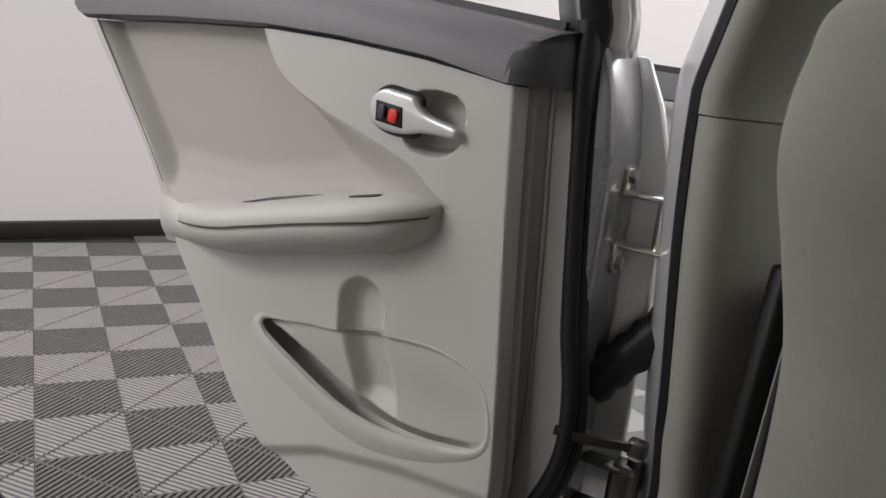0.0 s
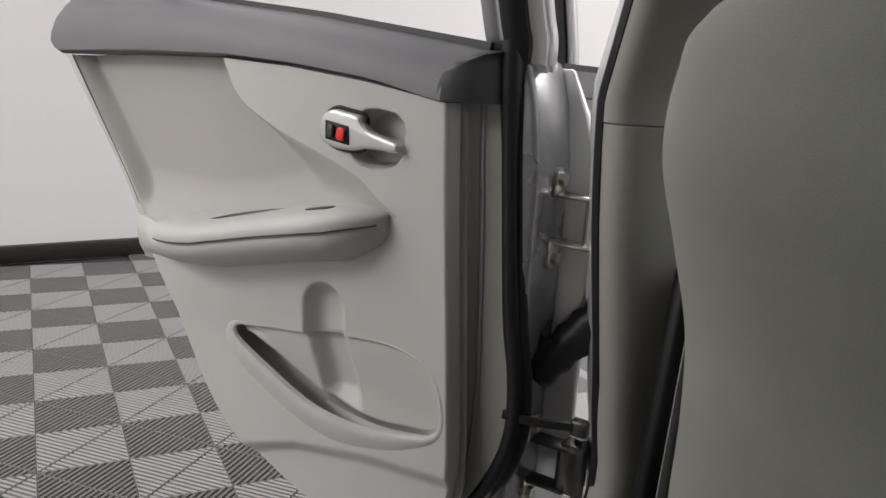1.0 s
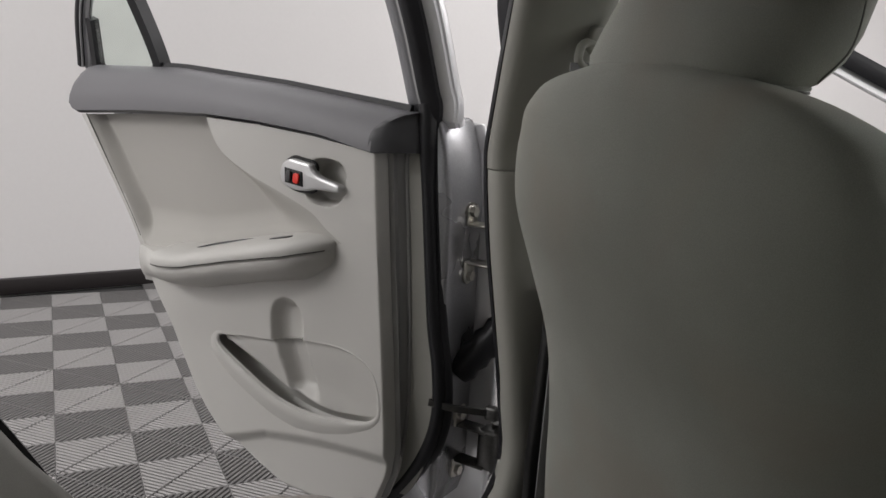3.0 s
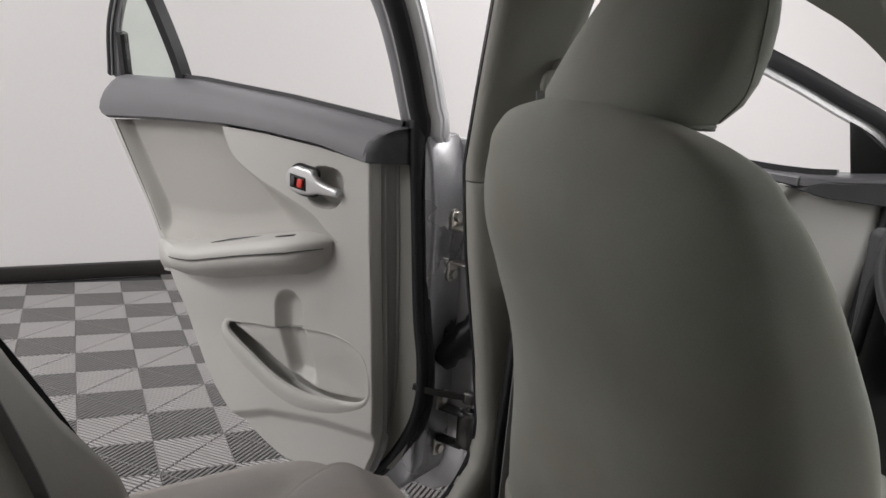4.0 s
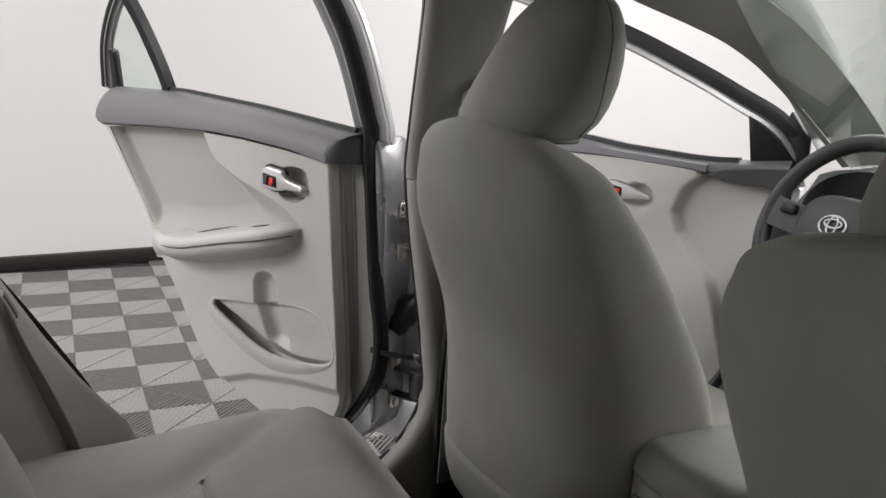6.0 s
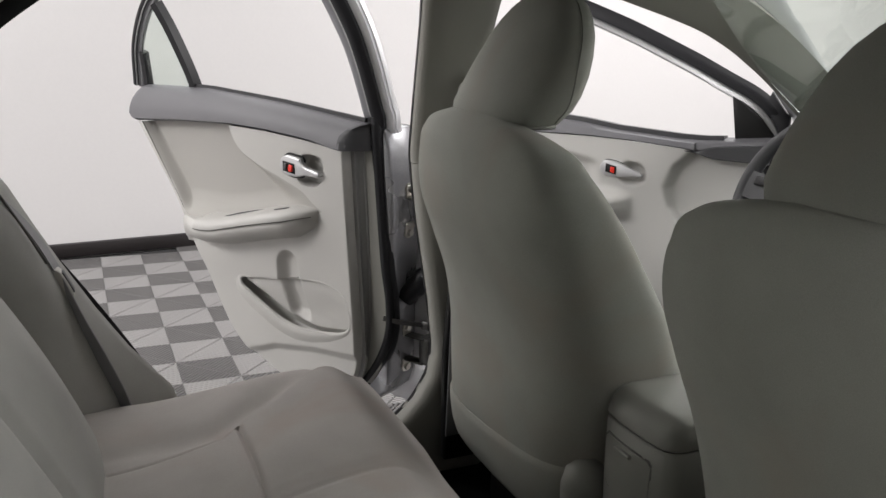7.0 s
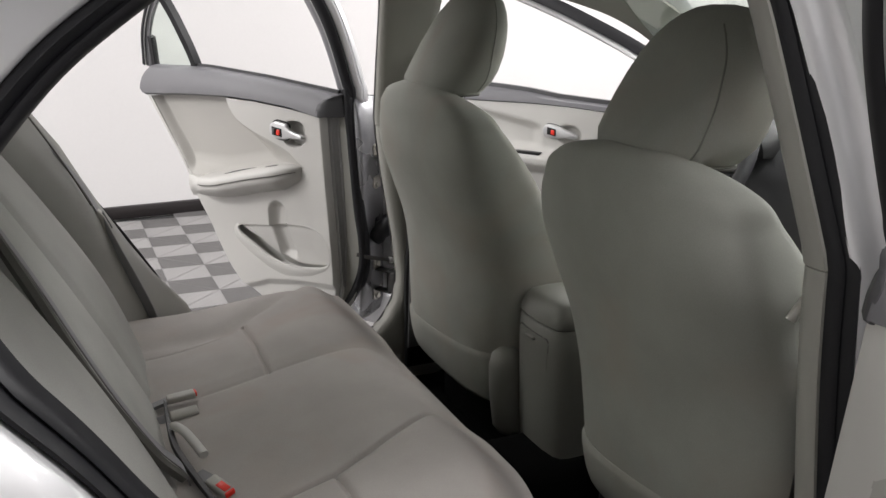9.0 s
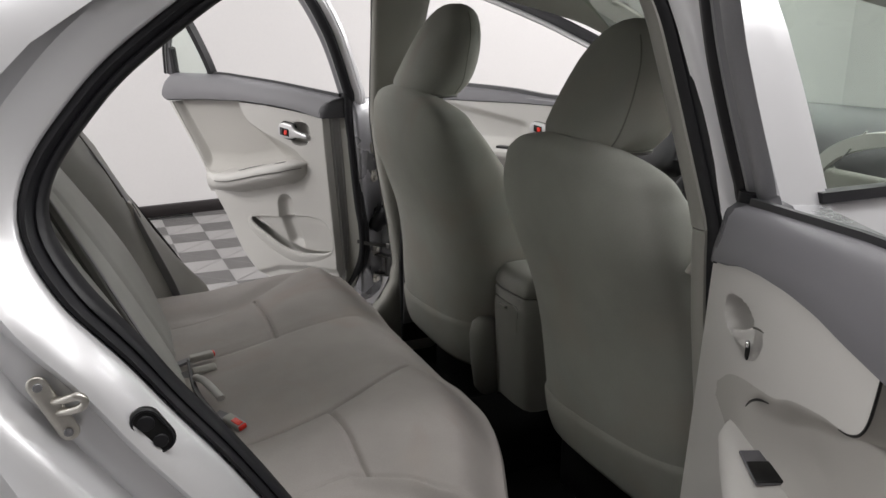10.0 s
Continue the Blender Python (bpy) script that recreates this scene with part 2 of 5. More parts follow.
def rear_relief(u, v, ul, uh, hand):
    w = np.zeros_like(u)
    # dished upper insert
    vb = np.where(u < 0.06, 0.6, np.interp(u, *np.array(SWEEP[hand]).T))
    soft = 0.040 * smooth01(u, 0.33, 0.18) if hand > 0 else 0.018 * smooth01(u, 0.33, 0.27)
    inside = np.where(u > 0.371, 1.0, smooth01(vb - v, 0.0, 0.014 + soft)) * smooth01(ul - u, 0.024, 0.046)
    arm = np.interp(u, ARM_U, ARM_V[hand])
    inside = inside * (0.25 + 0.75 * smooth01(u, 0.09, 0.26) if hand > 0 else smooth01(u, 0.115, 0.25))
    w -= 0.030 * inside * smooth01(v, arm - 0.04, arm + 0.03)
    w += 0.018 * smooth01(arm + 0.06 - v, 0, 0.07) * smooth01(v, arm - 0.05, arm) * inside
    # soft swell under the armrest
    w += 0.004 * np.exp(-(((v - arm + 0.10) / 0.05) ** 2)) * smooth01(u, 0.02, 0.12)
    # map pocket, its lip and the bottle groove
    w += bottle_groove(u, v)
    # handle cup
    cv, ch = (0.893, 0.037) if hand > 0 else (0.908, 0.023)
    e = 1 - np.abs((u - 0.103 - 0.10 * (0.893 - v)) / 0.041) ** 2.6 - np.abs((v - cv) / ch) ** 2.6
    w -= 0.030 * smooth01(e, 0.0, 0.42)
    # crease in the kick area
    vc = np.interp(u, [-0.03, 0.1, 0.225, 0.344], [0.488, 0.478, 0.457, 0.412])
    w -= 0.012 * smooth01(vc - v, 0, 0.025)
    # rolled edges
    w -= 0.016 * smooth01(0.016 - (ul - u), 0, 0.016) ** 1.6
    w -= 0.030 * smooth01(0.010 - (u - uh), 0, 0.010) ** 2
    w -= 0.03 * smooth01(0.368 - v, 0, 0.02) ** 2
    return w


def door_sheet(m, parent, hand):
    nu, nv = 300, 300
    q = np.linspace(0, 1, nv)
    s = np.linspace(0, 1, nu)
    v0 = 0.347 + q * (0.957 - 0.347)
    ul, uh = curve1(v0, LATCH), curve1(v0, HINGE)
    S, Q = np.meshgrid(s, q)
    U = uh[:, None] + S * (ul - uh)[:, None]
    V = 0.347 + Q * (np.interp(U, *np.array(TRIMLINE[hand]).T) + (-0.002 if hand > 0 else 0.005) - 0.347)
    # draw the nearest grid points onto the pocket's edge, so that it is clean
    for _ in range(2):
        d = poly_distance(U, V, POCKET)
        gu = (poly_distance(U + 5e-4, V, POCKET) - poly_distance(U - 5e-4, V, POCKET)) / 1e-3
        gv = (poly_distance(U, V + 5e-4, POCKET) - poly_distance(U, V - 5e-4, POCKET)) / 1e-3
        near = np.abs(d) < 0.0013
        U = np.where(near, U - (d + 1e-4) * gu, U)
        V = np.where(near, V - (d + 1e-4) * gv, V)
    # likewise along the edge of the insert
    eu, ev = np.array(SWEEP[hand]).T
    for _ in range(3):
        slope = np.gradient(ev, eu)
        k = np.interp(U, eu, slope)
        d = (V - np.interp(U, eu, ev)) / np.sqrt(1 + k * k)
        near = (np.abs(d) < 0.0014) & (U > 0.064) & (U < 0.370)
        V = np.where(near, V - d / np.sqrt(1 + k * k), V)
        U = np.where(near, U + d * k / np.sqrt(1 + k * k), U)
    W = rear_relief(U, V, ul[:, None] + 0 * U, uh[:, None] + 0 * U, hand)
    hole = np.zeros(U.shape, bool)
    D = poly_distance(U, V, POCKET)
    hole[:-1, :-1] = (D[:-1, :-1] + D[1:, :-1] + D[:-1, 1:] + D[1:, 1:]) / 4 > 3e-4
    # which cells belong to the insert
    vb = np.where(U < 0.06, 0.0, np.interp(U, *np.array(SWEEP[hand]).T))
    arm = np.interp(U, ARM_U, ARM_V[hand])
    score = np.where(U > 0.371, 1.0, vb - V)
    mid_score = score.copy()
    mid_score[:-1, :-1] = (score[:-1, :-1] + score[1:, :-1] + score[:-1, 1:] + score[1:, 1:]) / 4
    ins = (mid_score > 0) & (V > arm - 0.02) & ((ul[:, None] - U) > 0.027)
    for name, mat, keep, lab in (("trim_panel", PANEL, ~ins, "moulded grey plastic door card"), ("insert", INSERT, ins, "greige padded door insert")):
        bm = bmesh.new()
        made = {}

        def vert(i, j):
            if (i, j) not in made:
                made[i, j] = bm.verts.new((U[i, j], W[i, j], V[i, j]))
            return made[i, j]

        for i in range(nv - 1):
            for j in range(nu - 1):
                if keep[i, j] and not hole[i, j]:
                    bm.faces.new((vert(i, j), vert(i, j + 1), vert(i + 1, j + 1), vert(i + 1, j)))
        part(name, bm, mat, parent, lab, m)
    # map pocket: rolled lip, thin wall and a back that deepens towards the lip
    edge = np.vstack([POCKET, POCKET[:1]])
    run = np.concatenate([[0], np.cumsum(np.linalg.norm(np.diff(edge, axis=0), axis=1))])
    at = np.linspace(0, run[-1], 180, endpoint=False)
    edge = np.stack([np.interp(at, run, edge[:, 0]), np.interp(at, run, edge[:, 1])], 1)
    for _ in range(3):
        edge = 0.5 * edge + 0.25 * (np.roll(edge, 1, 0) + np.roll(edge, -1, 0))
    tan = np.roll(edge, -1, 0) - np.roll(edge, 1, 0)
    out = np.stack([tan[:, 1], -tan[:, 0]], 1) / np.linalg.norm(tan, axis=1)[:, None]
    mid = edge.mean(0)
    if ((edge - mid) * out).sum() < 0:
        out = -out
    lip = smooth01(np.interp(edge[:, 0], [-0.03, 0.0, 0.1, 0.2, 0.3, 0.334], [0.59, 0.575, 0.575, 0.577, 0.592, 0.600]) - edge[:, 1], -0.02, 0.03) * np.interp(edge[:, 0], [-0.02, 0.05, 0.15], [0.05, 0.6, 1.0])

    def back(u, v):
        vt = np.interp(u, [-0.02, 0.004, 0.056, 0.129, 0.205, 0.261, 0.334], [0.60, 0.616, 0.636, 0.634, 0.620, 0.614, 0.602])
        d = poly_distance(u, v, POCKET)
        low = smooth01(np.interp(u, [-0.03, 0.0, 0.1, 0.2, 0.3, 0.334], [0.59, 0.575, 0.575, 0.577, 0.592, 0.600]) - v, -0.012, 0.02)
        slot = np.interp(u, [0.0, 0.08, 0.15, 0.25, 0.31, 0.334], [0.0, 0.003, 0.009, 0.016, 0.017, 0.010])
        groove = smooth01(1 - ((u - 0.168 + 0.25 * (0.60 - v)) / 0.036) ** 2, 0, 0.95) * smooth01(v, 0.515, 0.55)
        depth = 0.007 + 0.012 * smooth01(vt - v, 0.0, 0.09) + 0.036 * smooth01(slot - d, -0.004, 0.020) * low + 0.022 * groove
        return -np.minimum(depth, 0.054)

    rings = []
    for k1, k0, h1, h0 in ((0.040, 0.006, 0.0, -0.004), (0.028, 0.004, 0.0022, -0.0005), (0.014, 0.003, 0.0055, 0.0005), (0.005, 0.0015, 0.0075, 0.0008), (0.0, 0.0, 0.0068, 0.0), (-0.0015, -0.001, 0.003, -0.002)):
        p = edge + out * (k0 + k1 * lip)[:, None]
        sink = bottle_groove(p[:, 0], p[:, 1])
        rings.append([(u, h0 + h1 * l + g, v) for (u, v), l, g in zip(p, lip, sink)])
    # hollow behind the lip
    for k, h in ((0.010, -0.004), (0.026, -0.006), (0.036, -0.012), (0.040, -0.026), (0.036, -0.042), (0.020, -0.052)):
        p = edge + out * (k * lip)[:, None]
        b0 = back(edge[:, 0], edge[:, 1])
        rings.append([(u, h * l + (1 - l) * bb * 0.5, v) for (u, v), l, bb in zip(p, lip, b0)])
    for f in np.linspace(0.99, 0.01, 44):
        p = mid + (edge - mid) * f
        rings.append(list(zip(p[:, 0], back(p[:, 0], p[:, 1]), p[:, 1])))
    part("map_pocket", loft(rings, caps=False), PANEL, parent, "moulded map pocket with a rolled lip", m)
    # seam line at the insert's rear edge
    line = [(float(np.interp(v, v0, ul)) - 0.026, -0.0005, v) for v in np.linspace(0.745, 0.955, 24)]
    part("seam", tube(line, 0.0012, 6, up=(0, 1, 0)), SEAM, parent, m=m)


def rear_door(m, label, hand):
    door = thing("rear_door", label, "car door", "car doors")
    door_sheet(m, door, hand)

    def cap_edge(q):
        """Where the end cap meets the upper trim, from its foot to its top."""
        return 0.020 - 0.044 * max(0.0, (q - 0.35) / 0.65) ** 2.2

    # slate upper trim with a rounded top and a blunt end at the latch
    us = np.concatenate([np.linspace(-0.030, 0.70, 42), np.linspace(0.712, 0.740, 10)])
    rings = []
    for u in us:
        lo = float(np.interp(u, *np.array(TRIMLINE[hand]).T))
        hi = float(np.interp(u, [-0.03, 0.02, 0.235, 0.48, 0.7], [1.006, 1.012, 1.034, 1.05, 1.046]))
        f = 1.0 if u < 0.70 else max(0.3, 1 - ((u - 0.70) / 0.041) ** 4) ** 0.33
        mid, lo2, hi2 = (lo + hi) / 2, (lo + hi) / 2 - (hi - lo) / 2 * f, (lo + hi) / 2 + (hi - lo) / 2 * f
        near_end = max(0.0, 1 - (u + 0.03) / 0.14)
        rings.append([(u + (cap_edge(q) + 0.026) * near_end, w, lo2 + q * (hi2 - lo2)) for q, w in ((0, -0.07), (0, -0.004), (0.06, 0.004), (0.3, 0.002), (0.45, -0.002), (0.6, -0.006), (0.72, -0.011), (0.85, -0.018), (0.96, -0.030), (1, -0.045), (1, -0.07))])
    part("upper_trim", loft(rings), DARK, door, "slate grey plastic upper trim", m)
    part("belt_seal", sweep([(u, -0.052, float(np.interp(u, [-0.02, 0.235, 0.48, 0.56], [1.012, 1.037, 1.053, 1.053]))) for u in np.linspace(-0.016, 0.56, 20)], [(-0.006, -0.01), (0.006, -0.01), (0.004, 0.004), (-0.004, 0.004)]), RUBBER, door, m=m)
    # end cap of the trim at the hinge side, and the edge face below it
    vs = np.linspace(0.40, 0.947, 40)
    hx = curve1(vs, HINGE)
    wrap = curve1(vs, [(0.372, 0.034), (0.405, 0.0), (0.461, -0.028), (0.554, -0.038), (0.64, -0.036), (0.795, -0.026), (0.894, -0.017), (0.96, -0.013)])
    # shade on the edge face comes from the darker colour
    part("edge_trim", loft([[(h + 0.004, -0.024, v), (h - 0.006, -0.026, v), (w + 0.010, -0.036, v), (w + 0.002, -0.043, v), (w, -0.052, v), (w, -0.10, v), (h + 0.004, -0.10, v)] for h, w, v in zip(hx, wrap, vs)]), EDGE, door, "edge trim in grey darkened for its shade", m)
    part("edge_bead", tube([(w - 0.001, -0.046, v) for w, v in zip(wrap, vs)], 0.003, 8, up=(0, 1, 0)), EDGE, door, m=m)
    part("edge_strip", loft([[(w, -0.046, v), (w - 0.040, -0.054, v), (w - 0.040, -0.09, v), (w, -0.09, v)] for w, v in zip(wrap, vs)]), TRIM, door, "pale grey strip beside the seal", m)
    rings = []
    for q in np.linspace(0, 1, 16):
        v = 0.9475 + 0.0595 * q
        left = cap_edge(q)
        p = float(np.interp(q, [0, 0.3, 0.6, 0.85, 0.97, 1], [0.006, 0.004, -0.003, -0.014, -0.025, -0.038]))
        rings.append([(left + 0.008, p - 0.014, v), (left + 0.001, p - 0.002, v), (left - 0.010, p - 0.003, v), (min(left - 0.012, -0.012), 0.7 * p - 0.012, v), (min(left - 0.014, -0.026), 0.4 * p - 0.034, v), (-0.043, -0.060, v), (-0.043, -0.10, v), (left + 0.008, -0.10, v)])
    part("end_cap", loft(rings), CHAR, door, "charcoal end cap", m)
    # painted shell behind the card
    rim = [(-0.086, 0.42), (-0.075, 0.385), (-0.04, 0.352), (0.02, 0.338), (0.16, 0.345), (0.22, 0.385), (0.30, 0.43), (0.40, 0.52), (0.48, 0.62), (0.545, 0.71), (0.605, 0.81), (0.675, 0.92), (0.73, 1.0), (-0.060, 1.0), (-0.076, 0.95), (-0.086, 0.88)]
    # the shell's shade is put into its darker silver
    part("shell", prism(rim, -0.10, 0.008, -0.060), SHELL, door, "silver painted door shell", m)
    skin = [(-0.126, 0.44), (-0.115, 0.36), (-0.06, 0.325), (0.16, 0.33), (0.22, 0.38), (0.28, 0.43), (0.38, 0.52), (0.46, 0.62), (0.53, 0.71), (0.585, 0.81), (0.655, 0.92), (0.71, 0.985), (-0.072, 0.992), (-0.098, 0.94), (-0.122, 0.86)]
    part("outer_skin", prism(skin, -0.014, 0.004, -0.161), SILVER, door, "silver painted outer door skin", m)
    seal = spline([(-0.040, 1.02), (-0.047, 0.92), (-0.058, 0.81), (-0.072, 0.69), (-0.085, 0.62), (-0.088, 0.55), (-0.072, 0.488), (-0.038, 0.43), (0.0, 0.383), (0.04, 0.352), (0.15, 0.345)], 10)
    part("weather_seal", tube([(a + 0.001, -0.058, b) for a, b in seal], 0.011, 10, up=(0, 1, 0), scale=[1 + 0.35 * float(smooth01(b, 0.88, 1.0)) for a, b in seal]), RUBBER, door, "thick black rubber door seal", m)
    part("seal_lip", tube([(a - 0.010, -0.066, b - 0.004) for a, b in seal], 0.008, 10, up=(0, 1, 0)), RUBBER, door, m=m)
    # window frame: silver outside, dark inside, leaning in towards the roof
    def lean(z):
        return -0.045 + 0.36 * (z - 1.0)
    front = spline([(-0.041, 0.935), (-0.040, 1.005), (-0.028, 1.04), (0.009, 1.133), (0.048, 1.207), (0.115, 1.295), (0.20, 1.36), (0.33, 1.385), (0.50, 1.355), (0.66, 1.27), (0.745, 1.16), (0.772, 1.04)], 10)
    front = [(a - 0.324 * max(0, b - 1.0) + (0.013 if hand > 0 else 0), b) for a, b in front]
    fade = [1 - 0.5 * float(smooth01(k, 40, 75)) for k in range(len(front))]
    part("window_frame", sweep([(a, lean(b) - 0.035, b) for a, b in front[7:]], [(0.026, -0.02), (0.051, -0.016), (0.055, -0.006), (0.053, 0.002), (0.049, 0.001), (0.047, 0.005), (0.038, 0.007), (0.026, 0.010)], up=(0, 1, 0), scale=fade[7:]), SILVER, door, "silver painted window frame", m)
    part("frame_seal", sweep([(a, lean(b) - 0.02, b) for a, b in front], [(0.0, -0.014), (0.030, -0.018), (0.031, 0.004), (0.022, 0.012), (0.008, 0.012), (0.0, 0.006)], up=(0, 1, 0), scale=fade), RUBBER, door, "black rubber frame seal", m)
    part("glass_channel", sweep([(a, lean(b) - 0.03, b) for a, b in front[8:]], [(-0.033, -0.010), (0.0, -0.010), (0.0, 0.012), (-0.006, 0.013), (-0.010, 0.006), (-0.019, 0.009), (-0.029, 0.004)], up=(0, 1, 0), scale=fade[8:]), CHANNEL, door, "grey metal glass channel", m)
    part("frame_bead", sweep([(a, lean(b) - 0.018, b) for a, b in front[8:]], [(-0.004, -0.004), (0.0, -0.004), (0.0, 0.003), (-0.004, 0.003)], up=(0, 1, 0), scale=fade[8:]), SATIN, door, m=m)
    bar = [(0.542, 1.03), (0.549, 1.10), (0.569, 1.19), (0.591, 1.25)]
    bars = spline(bar, 6)
    part("quarter_bar", sweep([(a, lean(b) - 0.03, b) for a, b in bars], [(-0.010, -0.012), (0.010, -0.012), (0.010, 0.012), (-0.010, 0.012)], up=(0, 1, 0)), RUBBER, door, "black quarter window divider", m)
    pane = [(0.56, 1.035), (0.59, 1.10), (0.64, 1.19), (0.675, 1.245), (0.72, 1.20), (0.745, 1.14), (0.755, 1.05)]
    pane = [(a - 0.324 * (b - 1.0), b) for a, b in pane]
    q = prism(pane, 0.004, 0, -0.072)
    for vtx in q.verts:
        vtx.co.y += 0.36 * (vtx.co.z - 1.0)
    g = part("quarter_glass", q, GLASS, door, "clear green-tinted quarter window", m, smooth=False)
    g.visible_shadow = False
    part("quarter_seal", sweep([(0.748 - 0.324 * (b - 1.0), lean(b) - 0.03, b) for b in np.linspace(1.03, 1.13, 6)], [(-0.008, -0.010), (0.008, -0.010), (0.008, 0.010), (-0.008, 0.010)], up=(0, 1, 0)), RUBBER, door, m=m)
    # armrest: a D-shaped shelf with a pad on top
    u0 = 0.0782 if hand > 0 else 0.108
    ua = np.concatenate([u0 + (0.1982 - u0) * np.linspace(0, 1, 26) ** 2, np.linspace(0.205, 0.53, 26)])
    TOP = [(0.05, 0.815), (0.09, 0.811), (0.13, 0.803), (0.18, 0.792), (0.24, 0.778), (0.31, 0.760), (0.385, 0.744), (0.54, 0.736)]
    if hand < 0:
        TOP = [(0.05, 0.808), (0.09, 0.803), (0.13, 0.792), (0.18, 0.777), (0.31, 0.748), (0.385, 0.739), (0.54, 0.735)]

    def reach(u, e1):
        """How far the armrest stands out from the card."""
        if hand < 0:
            return float(curve1(u, [(0.108, 0.001), (0.116, 0.010), (0.13, 0.017), (0.175, 0.029), (0.227, 0.041), (0.30, 0.047), (0.40, 0.044), (0.545, 0.012)]))
        return max(0.004, 0.070 * (1 - (1 - e1) ** 2.2) ** 0.5 * float(1 - 0.85 * smooth01(u, 0.40, 0.545)))

    body, pad = [], []
    for u in ua:
        top = float(curve1(u, TOP))
        e1 = max(0.0, min(1, (u - u0 + 0.0002) / 0.125))
        top -= 0.010 * (1 - e1) ** 4
        dep = reach(u, e1)
        f = 0.30 + 0.70 * min(1, e1 * 2.2) ** 0.5
        body.append([(u, -0.03, top - 0.004)] + [(u, dep * k, top - d * f) for k, d in ((0.75, 0.006), (0.96, 0.018), (0.985, 0.026), (0.96, 0.034), (0.88, 0.042), (0.72, 0.050), (0.50, 0.057), (0.26, 0.062), (0.04, 0.066), (-0.12, 0.073))] + [(u, -0.03, top - 0.080 * f)])
        if u < 0.43:
            pad.append([(u, -0.03, top + 0.012 * f), (u, dep * 0.35, top + 0.007 * f), (u, dep * 0.78, top + 0.003 * f), (u, dep * 0.98, top - 0.003 * f), (u, dep + 0.004 * f, top - 0.012 * f), (u, dep + 0.003 * f, top - 0.019 * f), (u, dep * 0.9, top - 0.021 * f), (u, -0.03, top - 0.020 * f)])
    part("armrest", loft(body), PANEL, door, "grey moulded armrest", m)
    part("armrest_pad", loft(pad), PANEL, door, "smooth grey armrest cap", m)
    if hand > 0:
        flat = oval(0.166, 0.026, 0.021, 0.0085, 24, 2.6, 0.10)
        part("pull_slot", loft([[(u, w, float(curve1(u, TOP)) + 0.0075 - 0.06 * w + h) for u, w in flat] for h in (-0.004, 0.0012)]), BLACK, door, "dark pull slot in the armrest", m)
    else:
        bed = m @ Matrix.Translation((0.196, -0.003, float(curve1(0.196, TOP)) + 0.0105)) @ Matrix.Rotation(radians(12.6), 4, "Y")
        slot = part("pull_slot", rbox((0.048, 0.036, 0.004), 0.0015, 2), DARK, door, "square pull slot in the armrest", bed)
        part("inner_cup", rbox((0.030, 0.034, 0.004), 0.0012, 2, (0.0085, 0.0, 0.0012)), BLACK, slot, "black inner cup", bed)
    slit = [(u, 0.004 + 0.020 * float(smooth01(u, 0.22, 0.36)), float(curve1(u, TOP)) + 0.0075) for u in np.linspace(0.235, 0.36, 20)]
    part("cap_seam", tube(slit, 0.0032, 6, scale=[0.15 + math.sin(math.pi * k / 19) ** 0.7 for k in range(20)]), BLACK, door, "dark gap behind the armrest cap", m)
    under = []
    for u in np.linspace(u0 + 0.004, 0.43, 40):
        e1 = max(0.0, min(1, (u - u0 + 0.0002) / 0.125))
        f = 0.30 + 0.70 * min(1, e1 * 2.2) ** 0.5
        dep = reach(u, e1)
        under.append((u, dep + 0.0015, float(curve1(u, TOP)) - 0.010 * (1 - e1) ** 4 - 0.0205 * f))
    part("cap_joint", tube(under, 0.0011, 6), SEAM, door, m=m)
    # inside handle: bezel, lock switch and lever
    hm = m if hand > 0 else m @ Matrix.Translation((-0.002, -0.004, 0.0))
    bez = spline([(0.184, 0.900), (0.179, 0.915), (0.164, 0.9235), (0.145, 0.922), (0.124, 0.919), (0.117, 0.911), (0.106, 0.903), (0.086, 0.898), (0.067, 0.894), (0.063, 0.888), (0.068, 0.882), (0.092, 0.882), (0.113, 0.881), (0.131, 0.877), (0.158, 0.877), (0.178, 0.884), (0.184, 0.900)], 4)[:-1]
    if hand < 0:
        bez = spline([(0.172, 0.905), (0.164, 0.916), (0.150, 0.915), (0.134, 0.910), (0.111, 0.899), (0.090, 0.892), (0.088, 0.886), (0.100, 0.878), (0.128, 0.872), (0.156, 0.880), (0.172, 0.905)], 4)[:-1]
    # near handle: the beige reflection on its silver is put into the colour
    handle = part("handle", prism([(a, b) for a, b in bez], 0.016 if hand > 0 else 0.006, 0.0045 if hand > 0 else 0.0025, -0.002, 4), SATIN if hand > 0 else PANEL, door, "satin inside handle" if hand > 0 else "inside handle in the beige it reflects", hm)
    ring = np.vstack([bez, bez[:1]])
    if hand > 0:
        part("handle_gap", tube([(0.150 + 1.05 * (a - 0.150), 0.0005, 0.900 + 1.07 * (b - 0.900)) for a, b in ring if a > 0.118], 0.0030, 6, up=(0, 1, 0)), BLACK, handle, m=hm)
    if hand > 0:
        part("lock_plate", prism([(0.172, 0.9105), (0.136, 0.906), (0.134, 0.883), (0.171, 0.887)], 0.0045, 0.001, 0.011), BLACK, handle, "black lock switch plate", hm)
        part("lock_switch", prism(oval(0.1455, 0.8955, 0.0062, 0.0080, 16, 3.5, 0.10), 0.004, 0.0015, 0.0152), RED, handle, "red lock tab", hm)
        part("lock_knob", prism(oval(0.1615, 0.8980, 0.0048, 0.0085, 16, 3.5, 0.10), 0.004, 0.0015, 0.0152), CHAR, handle, m=hm)
    else:
        part("lock_slot", prism(oval(0.134, 0.885, 0.0055, 0.0115, 20, 2.4, -0.12), 0.003, 0.001, 0.002), BLACK, handle, m=hm)
        part("lock_pin", rbox((0.006, 0.005, 0.007), 0.002, 2, (0.135, 0.005, 0.8925)), CHROME, handle, m=hm)
